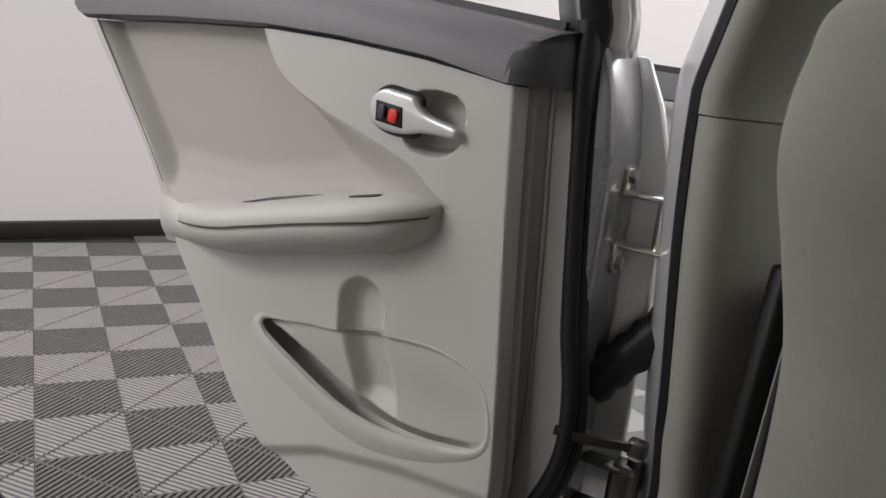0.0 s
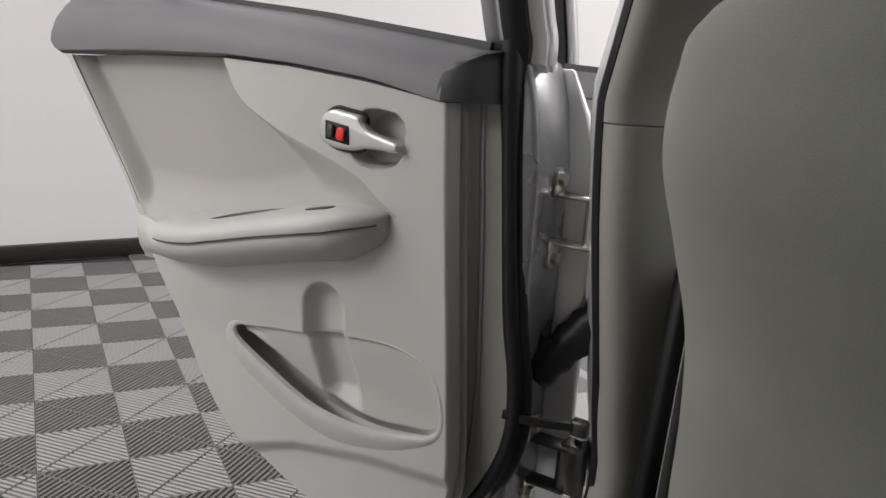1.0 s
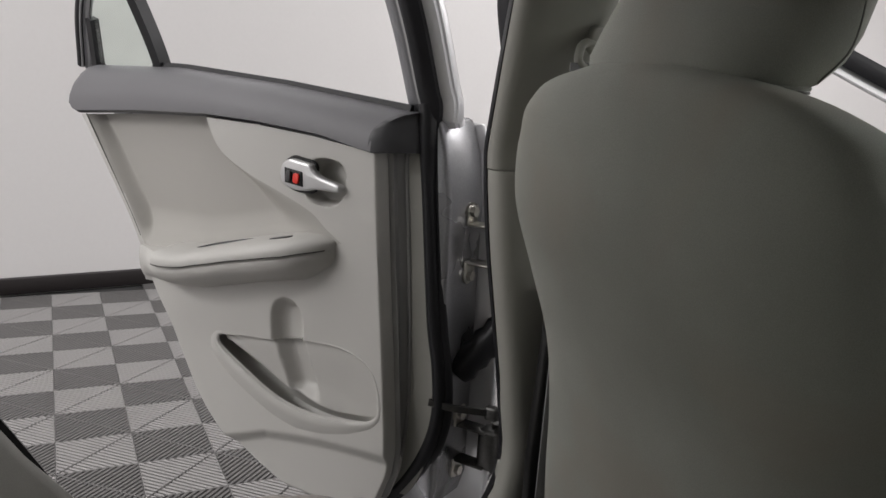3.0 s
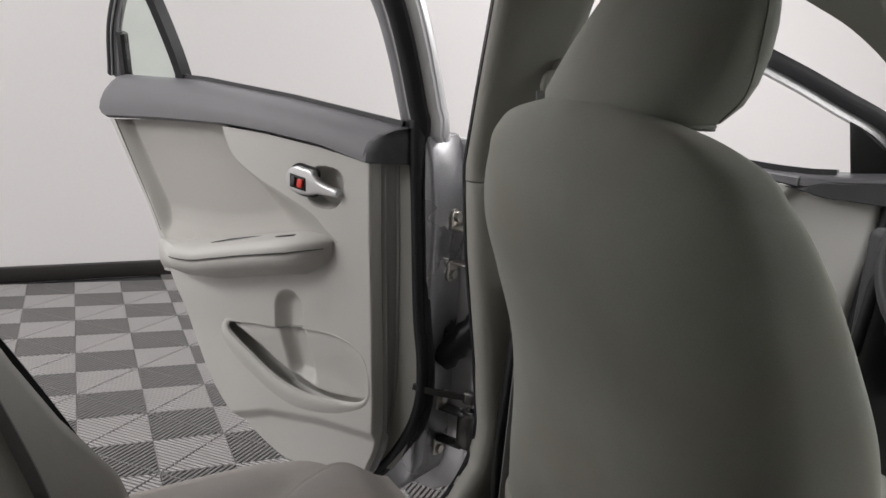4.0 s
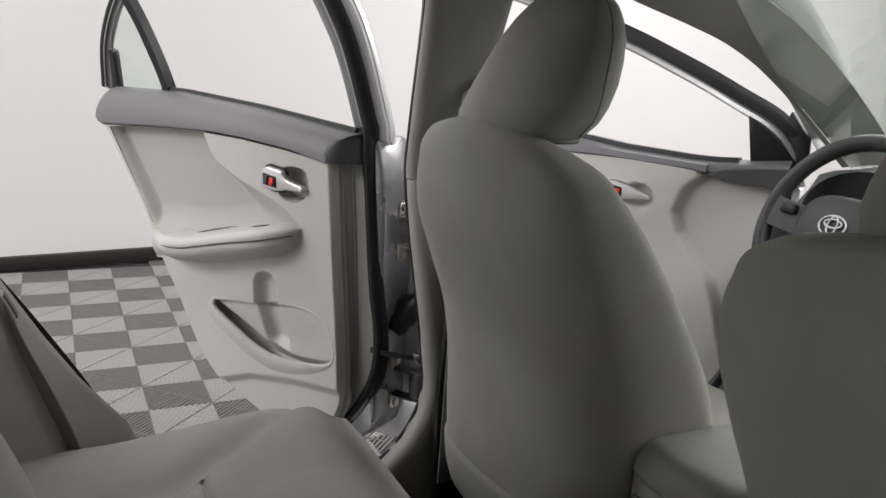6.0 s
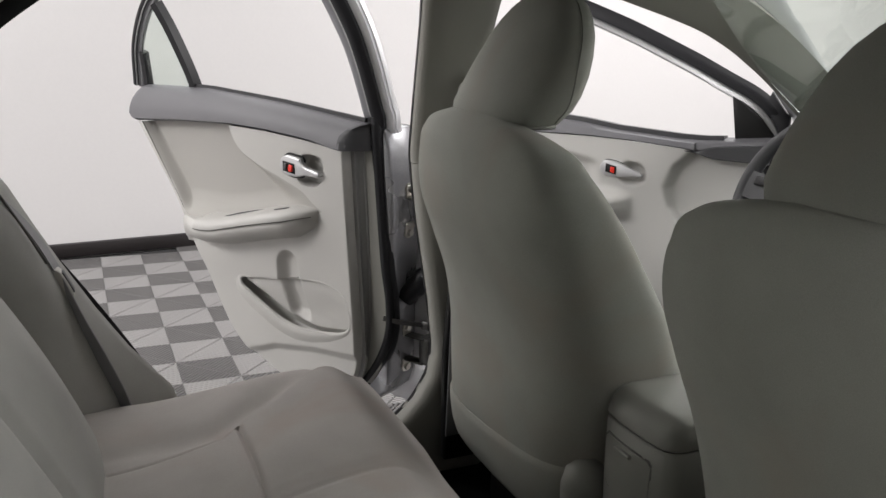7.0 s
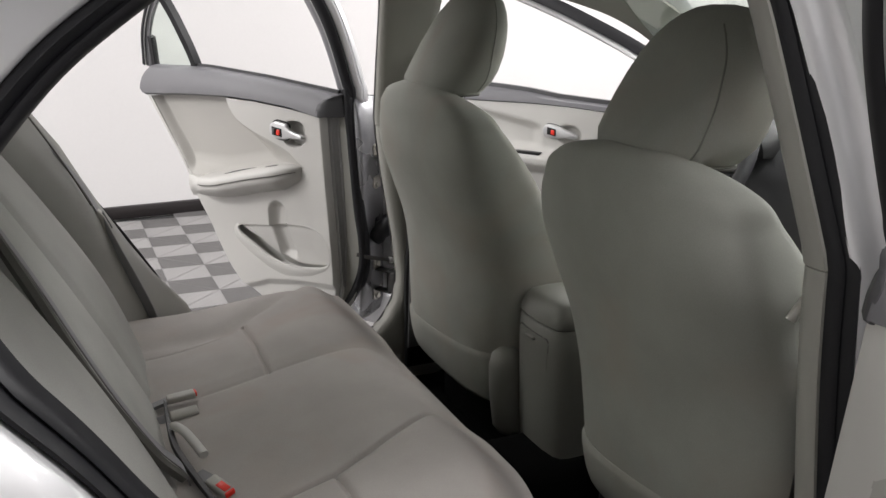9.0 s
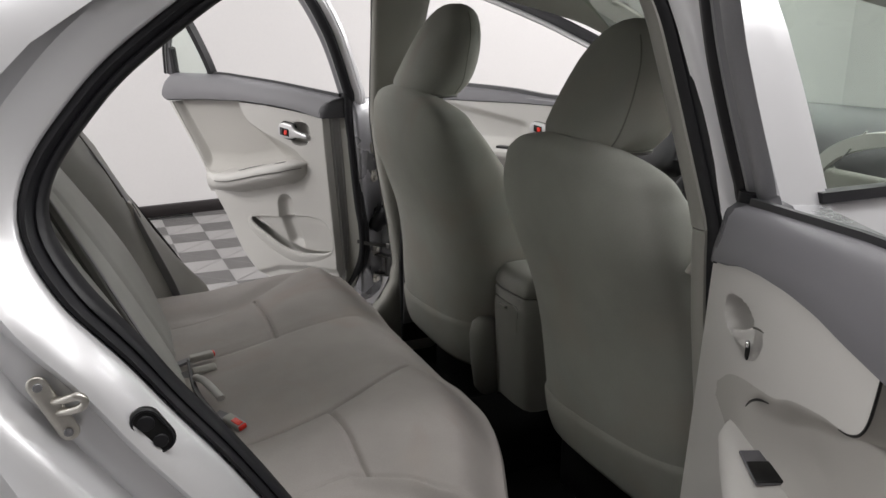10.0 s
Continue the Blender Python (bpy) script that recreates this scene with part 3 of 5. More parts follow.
        part("handle_gap", tube(spline([(0.141, 0.004, 0.9135), (0.152, 0.0045, 0.9165), (0.166, 0.003, 0.9175)], 4), 0.0012, 6, up=(0, 1, 0)), SEAM, handle, m=hm)
        part("cap_gap", tube(spline([(0.150, 0.003, 0.829), (0.158, 0.003, 0.838), (0.167, 0.002, 0.845), (0.178, 0.001, 0.850), (0.193, 0.0, 0.854)], 5), 0.0016, 6, up=(0, 1, 0), scale=[0.4 + 0.6 * math.sin(math.pi * k / 20) for k in range(21)]), BLACK, door, "dark gap behind the armrest's end", m)
        end = [(a, 0.0005, b - 0.001) for a, b in SWEEP[hand] if 0.318 < a < 0.369]
        part("end_joint", tube(end, 0.0014, 6, up=(0, 1, 0), scale=[0.3 + 0.7 * min(1, k / 8) for k in range(len(end))]), BLACK, door, "dark joint round the bolster's end", m)
    # hinges, bolts, strap and boot on the hinge-side edge
    for z in (0.812, 0.485):
        hinge = part("hinge", rbox((0.034, 0.040, 0.070), 0.008, 2, (-0.142, -0.135, z)), STEEL if z > 0.7 else IRON, door, "bare metal door hinge", m)
        for s in (1, -1):
            part("leaf", rbox((0.060, 0.030, 0.005), 0.002, 1, (-0.112, -0.125, z + s * 0.030)), STEEL if z > 0.7 else IRON, hinge, m=m)
            part("foot", rbox((0.005, 0.030, 0.032), 0.002, 1, (-0.088, -0.122, z + s * 0.044)), STEEL, hinge, m=m)
        part("hinge_pin", tube([(-0.150, -0.140, z - 0.042), (-0.150, -0.140, z + 0.042)], 0.010, 10, up=(0, 1, 0)), STEEL if z > 0.7 else IRON, hinge, m=m)
    for z, w in ((0.862, -0.118), (0.762, -0.118), (0.533, -0.118), (0.437, -0.118)):
        bolt = part("bolt", tube([(-0.084, w, z), (-0.098, w, z)], 0.0085, 6), STEEL, door, "hexagonal hinge bolt", m)
        part("washer", tube([(-0.084, w, z), (-0.090, w, z)], 0.0135, 14), STEEL, bolt, m=m)
    part("check_strap", sweep([(-0.076, -0.047, 0.572), (-0.112, -0.061, 0.567), (-0.168, -0.104, 0.559)], [(-0.003, -0.005), (0.003, -0.005), (0.003, 0.005), (-0.003, 0.005)]), IRON, door, "dark metal door check strap", m)
    part("strap_bracket", rbox((0.022, 0.016, 0.022), 0.004, 2, (-0.160, -0.098, 0.560)), IRON, door, m=m)
    boot = [(-0.084 - 0.0075 * k, -0.112 - 0.005 * k, 0.605 + 0.010 * k) for k in range(11)]
    part("wiring_boot", tube(boot, 0.023, 14, scale=[1 + 0.18 * (k % 2) for k in range(11)]), RUBBER, door, "corrugated black rubber wiring boot", m)
    # latch at the free edge
    part("latch", rbox((0.012, 0.05, 0.07), 0.003, 2, (0.66, -0.085, 0.85)), BLACK, door, "black latch in the door edge", m)
    return door


def door_pose(origin, along, inward):
    return Matrix(((along[0], inward[0], 0, origin[0]), (along[1], inward[1], 0, origin[1]), (0, 0, 1, 0), (0, 0, 0, 1)))


OPEN = (-0.525, 0.851)
LEFT_DOOR = door_pose((0.508, 0.884), OPEN, (-0.851, -0.525))
RIGHT_DOOR = Matrix.Translation((0, 0, 0.023)) @ door_pose((0.5085, -0.743), (-0.380, -0.925), (-0.925, 0.380))
rear_door(LEFT_DOOR, "open rear car door with light grey trim panel and slate top", 1)
rear_door(RIGHT_DOOR, "open rear car door in light grey, edge towards the camera", -1)


# ---- front left door, open ----
ARC = [(0.36, -0.03), (0.50, 0.02), (0.578, 0.044), (0.633, 0.066), (0.684, 0.109), (0.748, 0.158), (0.804, 0.176), (0.866, 0.156), (0.908, 0.113)]


def front_door(m):
    door = thing("front_door", "open front car door with light grey trim and slate top", "car door", "car doors")
    low_line = ([-0.09, 0.11, 0.14, 0.286, 0.409, 0.63, 0.98], [0.902, 0.914, 0.918, 0.925, 0.927, 0.922, 0.92])
    top_line = ([-0.09, 0.0, 0.083, 0.15, 0.33, 0.44, 0.557, 0.98], [0.966, 0.955, 0.948, 0.948, 0.957, 0.970, 0.977, 0.99])
    us, qs = np.linspace(-0.082, 0.84, 150), np.linspace(0, 1, 110)
    U, Q = np.meshgrid(us, qs)
    T = np.interp(U, *low_line)
    low = 0.31 + 0.08 * smooth01(U, 0.68, 0.84)
    V = low + Q * (T - low)
    lead = np.interp(V, [0.31, 0.53, 0.9], [0.052, 0.042, 0.0])
    U = U + lead * (1 - (U + 0.082) / 0.922)
    W = np.zeros_like(U)
    edge = np.interp(V, *np.array(ARC).T)
    W -= 0.032 * smooth01(edge - U, -0.004, 0.022)
    W -= 0.030 * smooth01(-0.055 + lead - U, 0.0, 0.03)
    e = 1 - ((U - 0.270) / 0.046) ** 2 - ((V - 0.833) / 0.036) ** 2
    W -= 0.026 * smooth01(e, 0, 0.75)
    W += 0.060 * smooth01(U, 0.255, 0.31) * np.exp(-((np.maximum(V - 0.752, 0) / 0.016) ** 2)) * smooth01(V, 0.685, 0.735)
    W -= 0.030 * smooth01(V, 0.765, 0.79) * smooth01(0.875 + 0.15 * (U - 0.45) - V, 0.0, 0.03) * smooth01(U, 0.36, 0.43)
    bm = bmesh.new()
    vs = [[bm.verts.new((U[i, j], W[i, j], V[i, j])) for j in range(len(us))] for i in range(len(qs))]
    for i in range(len(qs) - 1):
        for j in range(len(us) - 1):
            bm.faces.new((vs[i][j], vs[i][j + 1], vs[i + 1][j + 1], vs[i + 1][j]))
    part("trim_panel", bm, PANEL, door, "moulded grey plastic door card", m)
    rings = []
    for u in np.linspace(0.10, 0.84, 40):
        lo, hi = float(np.interp(u, *low_line)), float(np.interp(u, *top_line))
        rings.append([(u, -0.07, lo), (u, -0.002, lo), (u, 0.004, lo + 0.004), (u, 0, lo + 0.6 * (hi - lo)), (u, -0.014, hi - 0.008), (u, -0.03, hi), (u, -0.07, hi)])
    part("upper_trim", loft(rings), DARK, door, "slate grey plastic upper trim", m)
    rings = []
    for u in np.linspace(-0.095, 0.125, 20):
        k = float(smooth01(u, 0.125, 0.03))
        lo = 0.915 - 0.015 * k - 0.004
        hi = float(np.interp(u, *top_line)) - 0.018 * k
        hi = lo + (hi - lo) * max(0.12, k)
        rings.append([(u, -0.07, lo), (u, -0.006, lo), (u, 0.003, lo + 0.003), (u, 0.002, hi - 0.004), (u, -0.006, hi), (u, -0.07, hi)])
    part("shoulder_trim", loft(rings), CHAR, door, "charcoal shoulder trim", m)
    rings = []
    for u in np.linspace(-0.095, 0.12, 16):
        hi = float(np.interp(u, *top_line))
        rings.append([(u, -0.07, hi - 0.032), (u, -0.004, hi - 0.030), (u, -0.005, hi - 0.014), (u, -0.014, hi - 0.007), (u, -0.03, hi), (u, -0.07, hi)])
    part("sill_trim", loft(rings), DARK, door, "slate grey window sill trim", m)
    belt_line = [(u, -0.046, float(np.interp(u, *top_line)) + 0.002) for u in np.linspace(0.03, 0.84, 36)]
    part("belt_seal", sweep(belt_line, [(-0.026, -0.008), (0.020, -0.008), (0.016, 0.004), (-0.022, 0.006)]), RUBBER, door, "black belt seal at the window", m)
    part("shell", prism([(-0.12, 0.36), (0.2, 0.33), (0.78, 0.33), (0.86, 0.42), (0.868, 0.94), (0.5, 0.925), (-0.12, 0.90)], -0.10, 0.01, -0.065), SILVER, door, "silver painted door shell", m)
    tri = [(-0.105, 0.955), (0.004, 0.952), (0.024, 1.066), (0.0, 1.055), (-0.06, 1.01)]
    part("mirror_triangle", prism(tri, 0.02, 0.003, -0.055), BLACK, door, "black mirror corner trim", m)
    fr = spline([(-0.115, 0.90), (-0.094, 0.967), (-0.045, 1.036), (0.05, 1.082), (0.126, 1.122), (0.267, 1.185), (0.33, 1.212), (0.478, 1.267), (0.65, 1.325), (0.75, 1.352), (0.82, 1.350), (0.866, 1.29), (0.858, 1.19), (0.840, 1.05), (0.833, 0.96)], 8)
    run = np.concatenate([[0], np.cumsum(np.linalg.norm(np.diff(fr, axis=0), axis=1))])
    at = np.linspace(0, run[-1], 90)
    fr = np.stack([np.interp(at, run, fr[:, 0]), np.interp(at, run, fr[:, 1])], 1)
    for _ in range(8):
        fr[1:-1] = 0.5 * fr[1:-1] + 0.25 * (fr[:-2] + fr[2:])
    lean = [-0.06 + 0.12 * max(0, b - 1) for _, b in fr]
    part("window_frame", sweep([(a, w, b) for (a, b), w in zip(fr, lean)], [(-0.008, -0.016), (0.010, -0.016), (0.014, -0.004), (0.008, 0.000), (0.010, 0.008), (-0.004, 0.014), (-0.010, 0.006)], up=(0, 1, 0)), SATIN, door, "silver window frame channel", m)
    part("frame_seal", sweep([(a, w + 0.006, b) for (a, b), w in zip(fr[7:], lean[7:])], [(0.012, -0.018), (0.044, -0.018), (0.048, 0.004), (0.036, 0.014), (0.012, 0.012)], up=(0, 1, 0)), RUBBER, door, "wide black frame seal", m)
    part("corner_cap", prism([(-0.075, 1.085), (-0.125, 1.02), (-0.130, 0.93), (-0.105, 0.93), (-0.10, 0.985), (-0.06, 1.045)], 0.03, 0.003, -0.07), RUBBER, door, m=m)
    part("edge_seal", tube([(-0.088 + 0.052 * (0.9 - b) / 0.5, -0.042, b) for b in np.linspace(0.34, 0.96, 20)], 0.018, 10, up=(0, 1, 0)), RUBBER, door, "black door edge seal", m)
    bez = spline([(0.362, 0.850), (0.350, 0.864), (0.325, 0.864), (0.296, 0.857), (0.27, 0.848), (0.244, 0.839), (0.236, 0.832), (0.240, 0.825), (0.27, 0.824), (0.302, 0.820), (0.346, 0.821), (0.362, 0.835), (0.362, 0.850)], 4)[:-1]
    handle = part("handle", prism([(a, b) for a, b in bez], 0.016, 0.004, -0.002, 3), SATIN, door, "satin silver inside handle", m)
    part("handle_gap", tube([(a, 0.0, b) for a, b in np.vstack([bez, bez[:1]]) if a > 0.29], 0.0018, 6, up=(0, 1, 0)), BLACK, handle, m=m)
    part("lock_plate", prism([(0.344, 0.856), (0.312, 0.850), (0.312, 0.826), (0.344, 0.832)], 0.006, 0.001, 0.011), BLACK, handle, m=m)
    part("lock_switch", prism([(0.328, 0.848), (0.316, 0.846), (0.316, 0.830), (0.328, 0.833)], 0.006, 0.0015, 0.0155), RED, handle, "red lock tab", m)
    part("switch_panel", rbox((0.13, 0.032, 0.010), 0.002, 2, (0.42, 0.030, 0.764)), BLACK, door, "black window switch panel", m)
    return door


front_door(door_pose((1.575, 0.862), (-0.54, 0.842), (-0.842, -0.54)))


# ---- car body around the cabin ----
def half(z):
    """Half width of the door openings by height."""
    return float(np.interp(z, [0.2, 0.3, 0.6, 0.97, 1.25, 1.4], [0.68, 0.69, 0.70, 0.675, 0.56, 0.47]))


def side_point(x, z, side, out=0.0):
    return (x, YC + side * (half(z) + out), z)


RING = [(0.58, 1.352), (0.45, 1.358), (0.28, 1.345), (0.14, 1.318), (0.06, 1.292), (0.0, 1.263), (-0.041, 1.235), (-0.085, 1.203), (-0.12, 1.175), (-0.146, 1.147), (-0.169, 1.12), (-0.189, 1.094), (-0.20, 1.067), (-0.202, 1.041), (-0.19, 1.018), (-0.176, 0.99), (-0.153, 0.956), (-0.129, 0.916), (-0.105, 0.87), (-0.051, 0.794), (0.007, 0.702), (0.075, 0.585), (0.14, 0.46), (0.21, 0.37), (0.30, 0.335), (0.45, 0.330), (0.52, 0.345), (0.572, 0.375), (0.615, 0.412), (0.652, 0.472), (0.664, 0.53), (0.649, 0.644), (0.629, 0.743), (0.611, 0.833), (0.598, 0.917), (0.591, 0.98), (0.579, 1.088), (0.565, 1.229), (0.552, 1.32)]


def near_shift(z):
    return float(np.interp(z, [0.5, 0.63, 0.75, 0.96, 1.11, 1.25, 1.36], [-0.012, -0.012, 0.0, 0.022, 0.030, 0.033, 0.033]))


body = thing("car_body", "silver sedan body shell with open door frames", "car")
for side in (1, -1):
    # even steps round the opening, with outward normals in its plane
    outline = [(x + (near_shift(z) if side < 0 and x > 0.54 else -0.010 * float(smooth01(z, 1.0, 0.85)) if side > 0 and x < 0.2 else 0.012 * float(smooth01(z, 1.0, 0.85)) if side < 0 and x < 0.2 else 0), z) for x, z in RING]
    p2 = spline(outline + outline[:1], 8)
    run = np.concatenate([[0], np.cumsum(np.linalg.norm(np.diff(p2, axis=0), axis=1))])
    at = np.linspace(0, run[-1], 240, endpoint=False)
    p2 = np.stack([np.interp(at, run, p2[:, 0]), np.interp(at, run, p2[:, 1])], 1)
    for _ in range(4):
        p2 = 0.5 * p2 + 0.25 * (np.roll(p2, 1, 0) + np.roll(p2, -1, 0))
    t2 = np.roll(p2, -1, 0) - np.roll(p2, 1, 0)
    t2 /= np.linalg.norm(t2, axis=1)[:, None]
    n2 = np.stack([-t2[:, 1], t2[:, 0]], 1)
    if ((p2[40] - (0.25, 0.8)) @ n2[40]) < 0:
        n2 = -n2
    for _ in range(10):
        n2 = 0.5 * n2 + 0.25 * (np.roll(n2, 1, 0) + np.roll(n2, -1, 0))
    n2 /= np.linalg.norm(n2, axis=1)[:, None]
    rings = []
    for (x, z), (nx, nz) in zip(p2, n2):
        sec = []
        for a, o in ((-0.002, -0.014), (0.003, 0.004), (0.010, 0.013), (0.017, 0.016), (0.021, 0.012), (0.026, 0.021), (0.034, 0.029), (0.041, 0.028), (0.045, 0.020), (0.045, 0.0), (0.020, -0.016)):
            k = 0.58 - 0.14 * float(smooth01(x, 0.35, 0.55)) - 0.14 * float(smooth01(z, 1.02, 0.86)) * float(smooth01(x, 0.36, 0.24))
            sec.append(side_point(x + nx * a * k, z + nz * a * k, side, o * (0.4 + 0.6 * k) if side > 0 or x < 0.5 else o))
        rings.append(sec)
    part("opening_seal", loft(rings + [rings[0]], caps=False), RUBBER, body, "black rubber door opening seal")
    # painted flange and outer flank round the opening
    rings = []
    for (x, z), (nx, nz) in zip(p2, n2):
        low = float(smooth01(z, 1.06, 0.94)) * float(smooth01(x, 0.30, 0.10))
        wj = 0.030 - 0.012 * low
        gw, o1 = 0.004 + 0.028 * low, 0.044 + 0.016 * low
        sec = []
        ks = 0.015 + 0.011 * float(smooth01(x, 0.35, 0.55)) + 0.005 * float(smooth01(z, 1.02, 0.86)) * float(smooth01(x, 0.36, 0.24))
        for a, o in ((0.040 - ks, -0.02), (0.042 - ks, 0.020), (0.046 - ks, 0.025), (0.030 + wj, o1 - 0.004), (0.042 + wj, o1 + 0.001), (0.047 + wj, o1 - 0.003), (0.052 + wj, o1 - 0.008 - 0.010 * low), (0.054 + wj + gw, o1 - 0.010 - 0.014 * low), (0.059 + wj + gw, o1 - 0.006 - 0.008 * low), (0.064 + wj + gw, o1 + 0.012), (0.070 + wj + gw, o1 + 0.022), (0.078 + wj + gw, o1 + 0.029), (0.10 + wj + gw, o1 + 0.040), (0.10 + wj + gw, 0.02)):
            sec.append(side_point(x + nx * a, z + nz * a, side, o))
        rings.append(sec)
    part("opening_frame", loft(rings + [rings[0]], caps=False), SILVER, body, "silver painted door frame flange")

# B-pillars: trim inside, paint outside
for side in (1, -1):
    joint = 0.945 if side > 0 else 0.962
    zs = np.linspace(joint + 0.0007, 1.34, 20)
    rings = []
    for z in zs:
        xr = float(np.interp(z, [0.94, 0.98, 1.088, 1.229, 1.35], [0.595, 0.591, 0.579, 0.565, 0.548]))
        xr += near_shift(z) if side < 0 else 0
        xf = xr + float(np.interp(z, [0.9, 1.1, 1.35], [0.125, 0.135, 0.17]))
        h = half(z)
        if side < 0:
            rings.append([(xr + a, YC - (h + o), z) for a, o in ((-0.004, -0.001), (-0.005, -0.012), (-0.004, -0.026), (0.002, -0.036), (0.02, -0.044), (0.09, -0.044), (0.10, -0.02), (0.10, 0.0))])
            continue
        edge = ((0.012, 0.006), (0.003, 0.0), (0.001, -0.006), (0.0, -0.014), (0.002, -0.022), (0.007, -0.029), (0.016, -0.033), (0.035, -0.035), (0.055, -0.036))
        rings.append([(xr + a, YC + (h + o), z) for a, o in edge] + [(xf - 0.03, YC + h - 0.034, z), (xf - 0.008, YC + h - 0.026, z), (xf, YC + h - 0.01, z), (xf, YC + h + 0.04, z), (xr + 0.05, YC + h + 0.04, z)])
    part("upper_pillar_trim", loft(rings), TRIM, body, "greige plastic pillar trim")
    zs = np.linspace(0.22, joint - 0.0007, 30)
    rings = []
    for z in zs:
        xr = float(np.interp(z, [0.2, 0.33, 0.375, 0.412, 0.472, 0.53, 0.644, 0.743, 0.833, 0.917, 0.98], [0.49, 0.52, 0.572, 0.615, 0.652, 0.664, 0.649, 0.629, 0.611, 0.598, 0.591]))
        xr += near_shift(z) if side < 0 else 0
        xf = 0.775 + 0.03 * (0.97 - z)
        h = half(z)
        if side < 0:
            rings.append([(xr + a, YC - (h + o), z) for a, o in ((-0.004, -0.001), (-0.006, -0.012), (-0.005, -0.024), (0.002, -0.034), (0.02, -0.044), (0.12, -0.044), (0.13, -0.02), (0.13, 0.0))])
            continue
        edge = ((0.012, 0.006), (0.003, 0.0), (0.001, -0.008), (0.001, -0.018), (0.003, -0.028), (0.009, -0.036), (0.020, -0.041), (0.036, -0.043), (0.055, -0.044))
        rings.append([(xr + a, YC + (h + o), z) for a, o in edge] + [(xf - 0.03, YC + h - 0.046, z), (xf - 0.008, YC + h - 0.034, z), (xf, YC + h - 0.018, z), (xf, YC + h + 0.04, z), (xr + 0.05, YC + h + 0.04, z)])
    part("lower_pillar_trim", loft(rings), TRIM, body, "greige plastic pillar trim")
    rings = []
    for z in np.linspace(0.3, 1.34, 30):
        xr = float(np.interp(z, [0.3, 0.55, 0.68, 0.85, 0.97, 1.05, 1.16, 1.25, 1.35], [0.70, 0.685, 0.662, 0.632, 0.612, 0.606, 0.596, 0.584, 0.57]))
        xr += 0.6 * near_shift(z) if side < 0 else 0
        h = half(z)
        rings.append([(xr + a, YC + side * (h + o), z) for a, o in ((0, 0.02), (0.003, 0.030), (0.012, 0.036), (0.022, 0.046), (0.028, 0.062), (0.031, 0.078), (0.036, 0.088), (0.046, 0.095), (0.07, 0.10), (0.12, 0.10), (0.12, 0.03))])
    part("pillar_shell", loft(rings), SILVER, body, "silver painted pillar")
    # roof rail and front pillar trim
    back = [(-0.34, 1.13), (-0.22, 1.20), (-0.09, 1.275), (0.02, 1.318), (0.14, 1.35)]
    rail = spline(back + [(0.35, 1.365), (0.62, 1.36), (0.82, 1.318), (0.95, 1.289), (1.05, 1.268), (1.13, 1.251), (1.22, 1.228), (1.31, 1.196), (1.38, 1.165), (1.46, 1.126), (1.59, 1.056), (1.75, 0.965)], 8)
    rings = []
    for x, z in rail:
        h = half(z)
        dx = float(np.interp(x, [0.7, 0.85, 1.0, 1.15, 1.3, 1.45], [0.03, 0.03, 0.05, 0.07, 0.11, 0.14]))
        dy = float(np.interp(x, [0.85, 1.15, 1.3, 1.45, 1.6], [0.085, 0.090, 0.072, 0.063, 0.060]))
        dz = float(np.interp(x, [0.7, 0.85, 1.0, 1.15, 1.3, 1.45], [0.085, 0.085, 0.07, 0.052, 0.03, 0.012]))
        rings.append([(x, YC + side * (h + 0.004), z - 0.006), (x, YC + side * (h - 0.018), z + 0.001), (x + 0.3 * dx, YC + side * (h - 0.018 - 0.45 * (dy - 0.018)), z + 0.40 * dz + 0.004), (x + dx, YC + side * (h - dy), z + dz), (x + dx, YC + side * (h - dy + 0.03), z + dz + 0.02), (x, YC + side * (h + 0.02), z + 0.03)])
    part("roof_rail_trim", loft(rings), LINER, body, "greige headliner rail trim")
    rings = []
    for x, z in spline([(-0.10, 1.33), (0.0, 1.362), (0.14, 1.40), (0.35, 1.43), (0.62, 1.425), (0.85, 1.39), (1.053, 1.36), (1.306, 1.305), (1.458, 1.225), (1.62, 1.12), (1.75, 1.03)], 6):
        h = half(z - 0.05)
        rings.append([(x, YC + side * (h + 0.03), z - 0.055), (x, YC + side * (h + 0.085), z - 0.045), (x, YC + side * (h + 0.075), z - 0.01), (x, YC + side * (h + 0.02), z + 0.03), (x, YC + side * (h - 0.06), z + 0.03), (x, YC + side * (h - 0.05), z)])
    part("roof_side", loft(rings), SILVER, body, "silver painted roof side")
    # sill
    part("sill", rbox((1.9, 0.10, 0.12), 0.02, 3, (0.75, YC + side * 0.735, 0.27)), SILVER, body, "silver painted sill")
    part("scuff_plate", rbox((0.52, 0.07, 0.015), 0.004, 2, (0.37, YC + side * 0.685, 0.322)), TRIM, body, "ribbed greige scuff plate")
    # rear quarter behind the opening
    rings = []
    for z, x0, o in ((0.25, 0.10, 0.115), (0.40, -0.02, 0.118), (0.55, -0.10, 0.120), (0.70, -0.17, 0.120), (0.82, -0.235, 0.118), (0.92, -0.28, 0.112), (1.00, -0.305, 0.10), (1.05, -0.31, 0.09), (1.10, -0.295, 0.086), (1.16, -0.255, 0.085), (1.22, -0.195, 0.085), (1.27, -0.12, 0.085), (1.32, -0.03, 0.085), (1.36, 0.08, 0.08)):
        h = half(z)
        xb = float(np.interp(z, [1.0, 1.36], [-1.0, -0.16]))
        rings.append([(x0, YC + side * (h + o), z), (x0 - 0.12, YC + side * (h + o + 0.012), z), (xb, YC + side * (h + o - 0.02), z), (xb, YC + side * (h - 0.1), z), (x0 - 0.06, YC + side * (h - 0.02), z)])
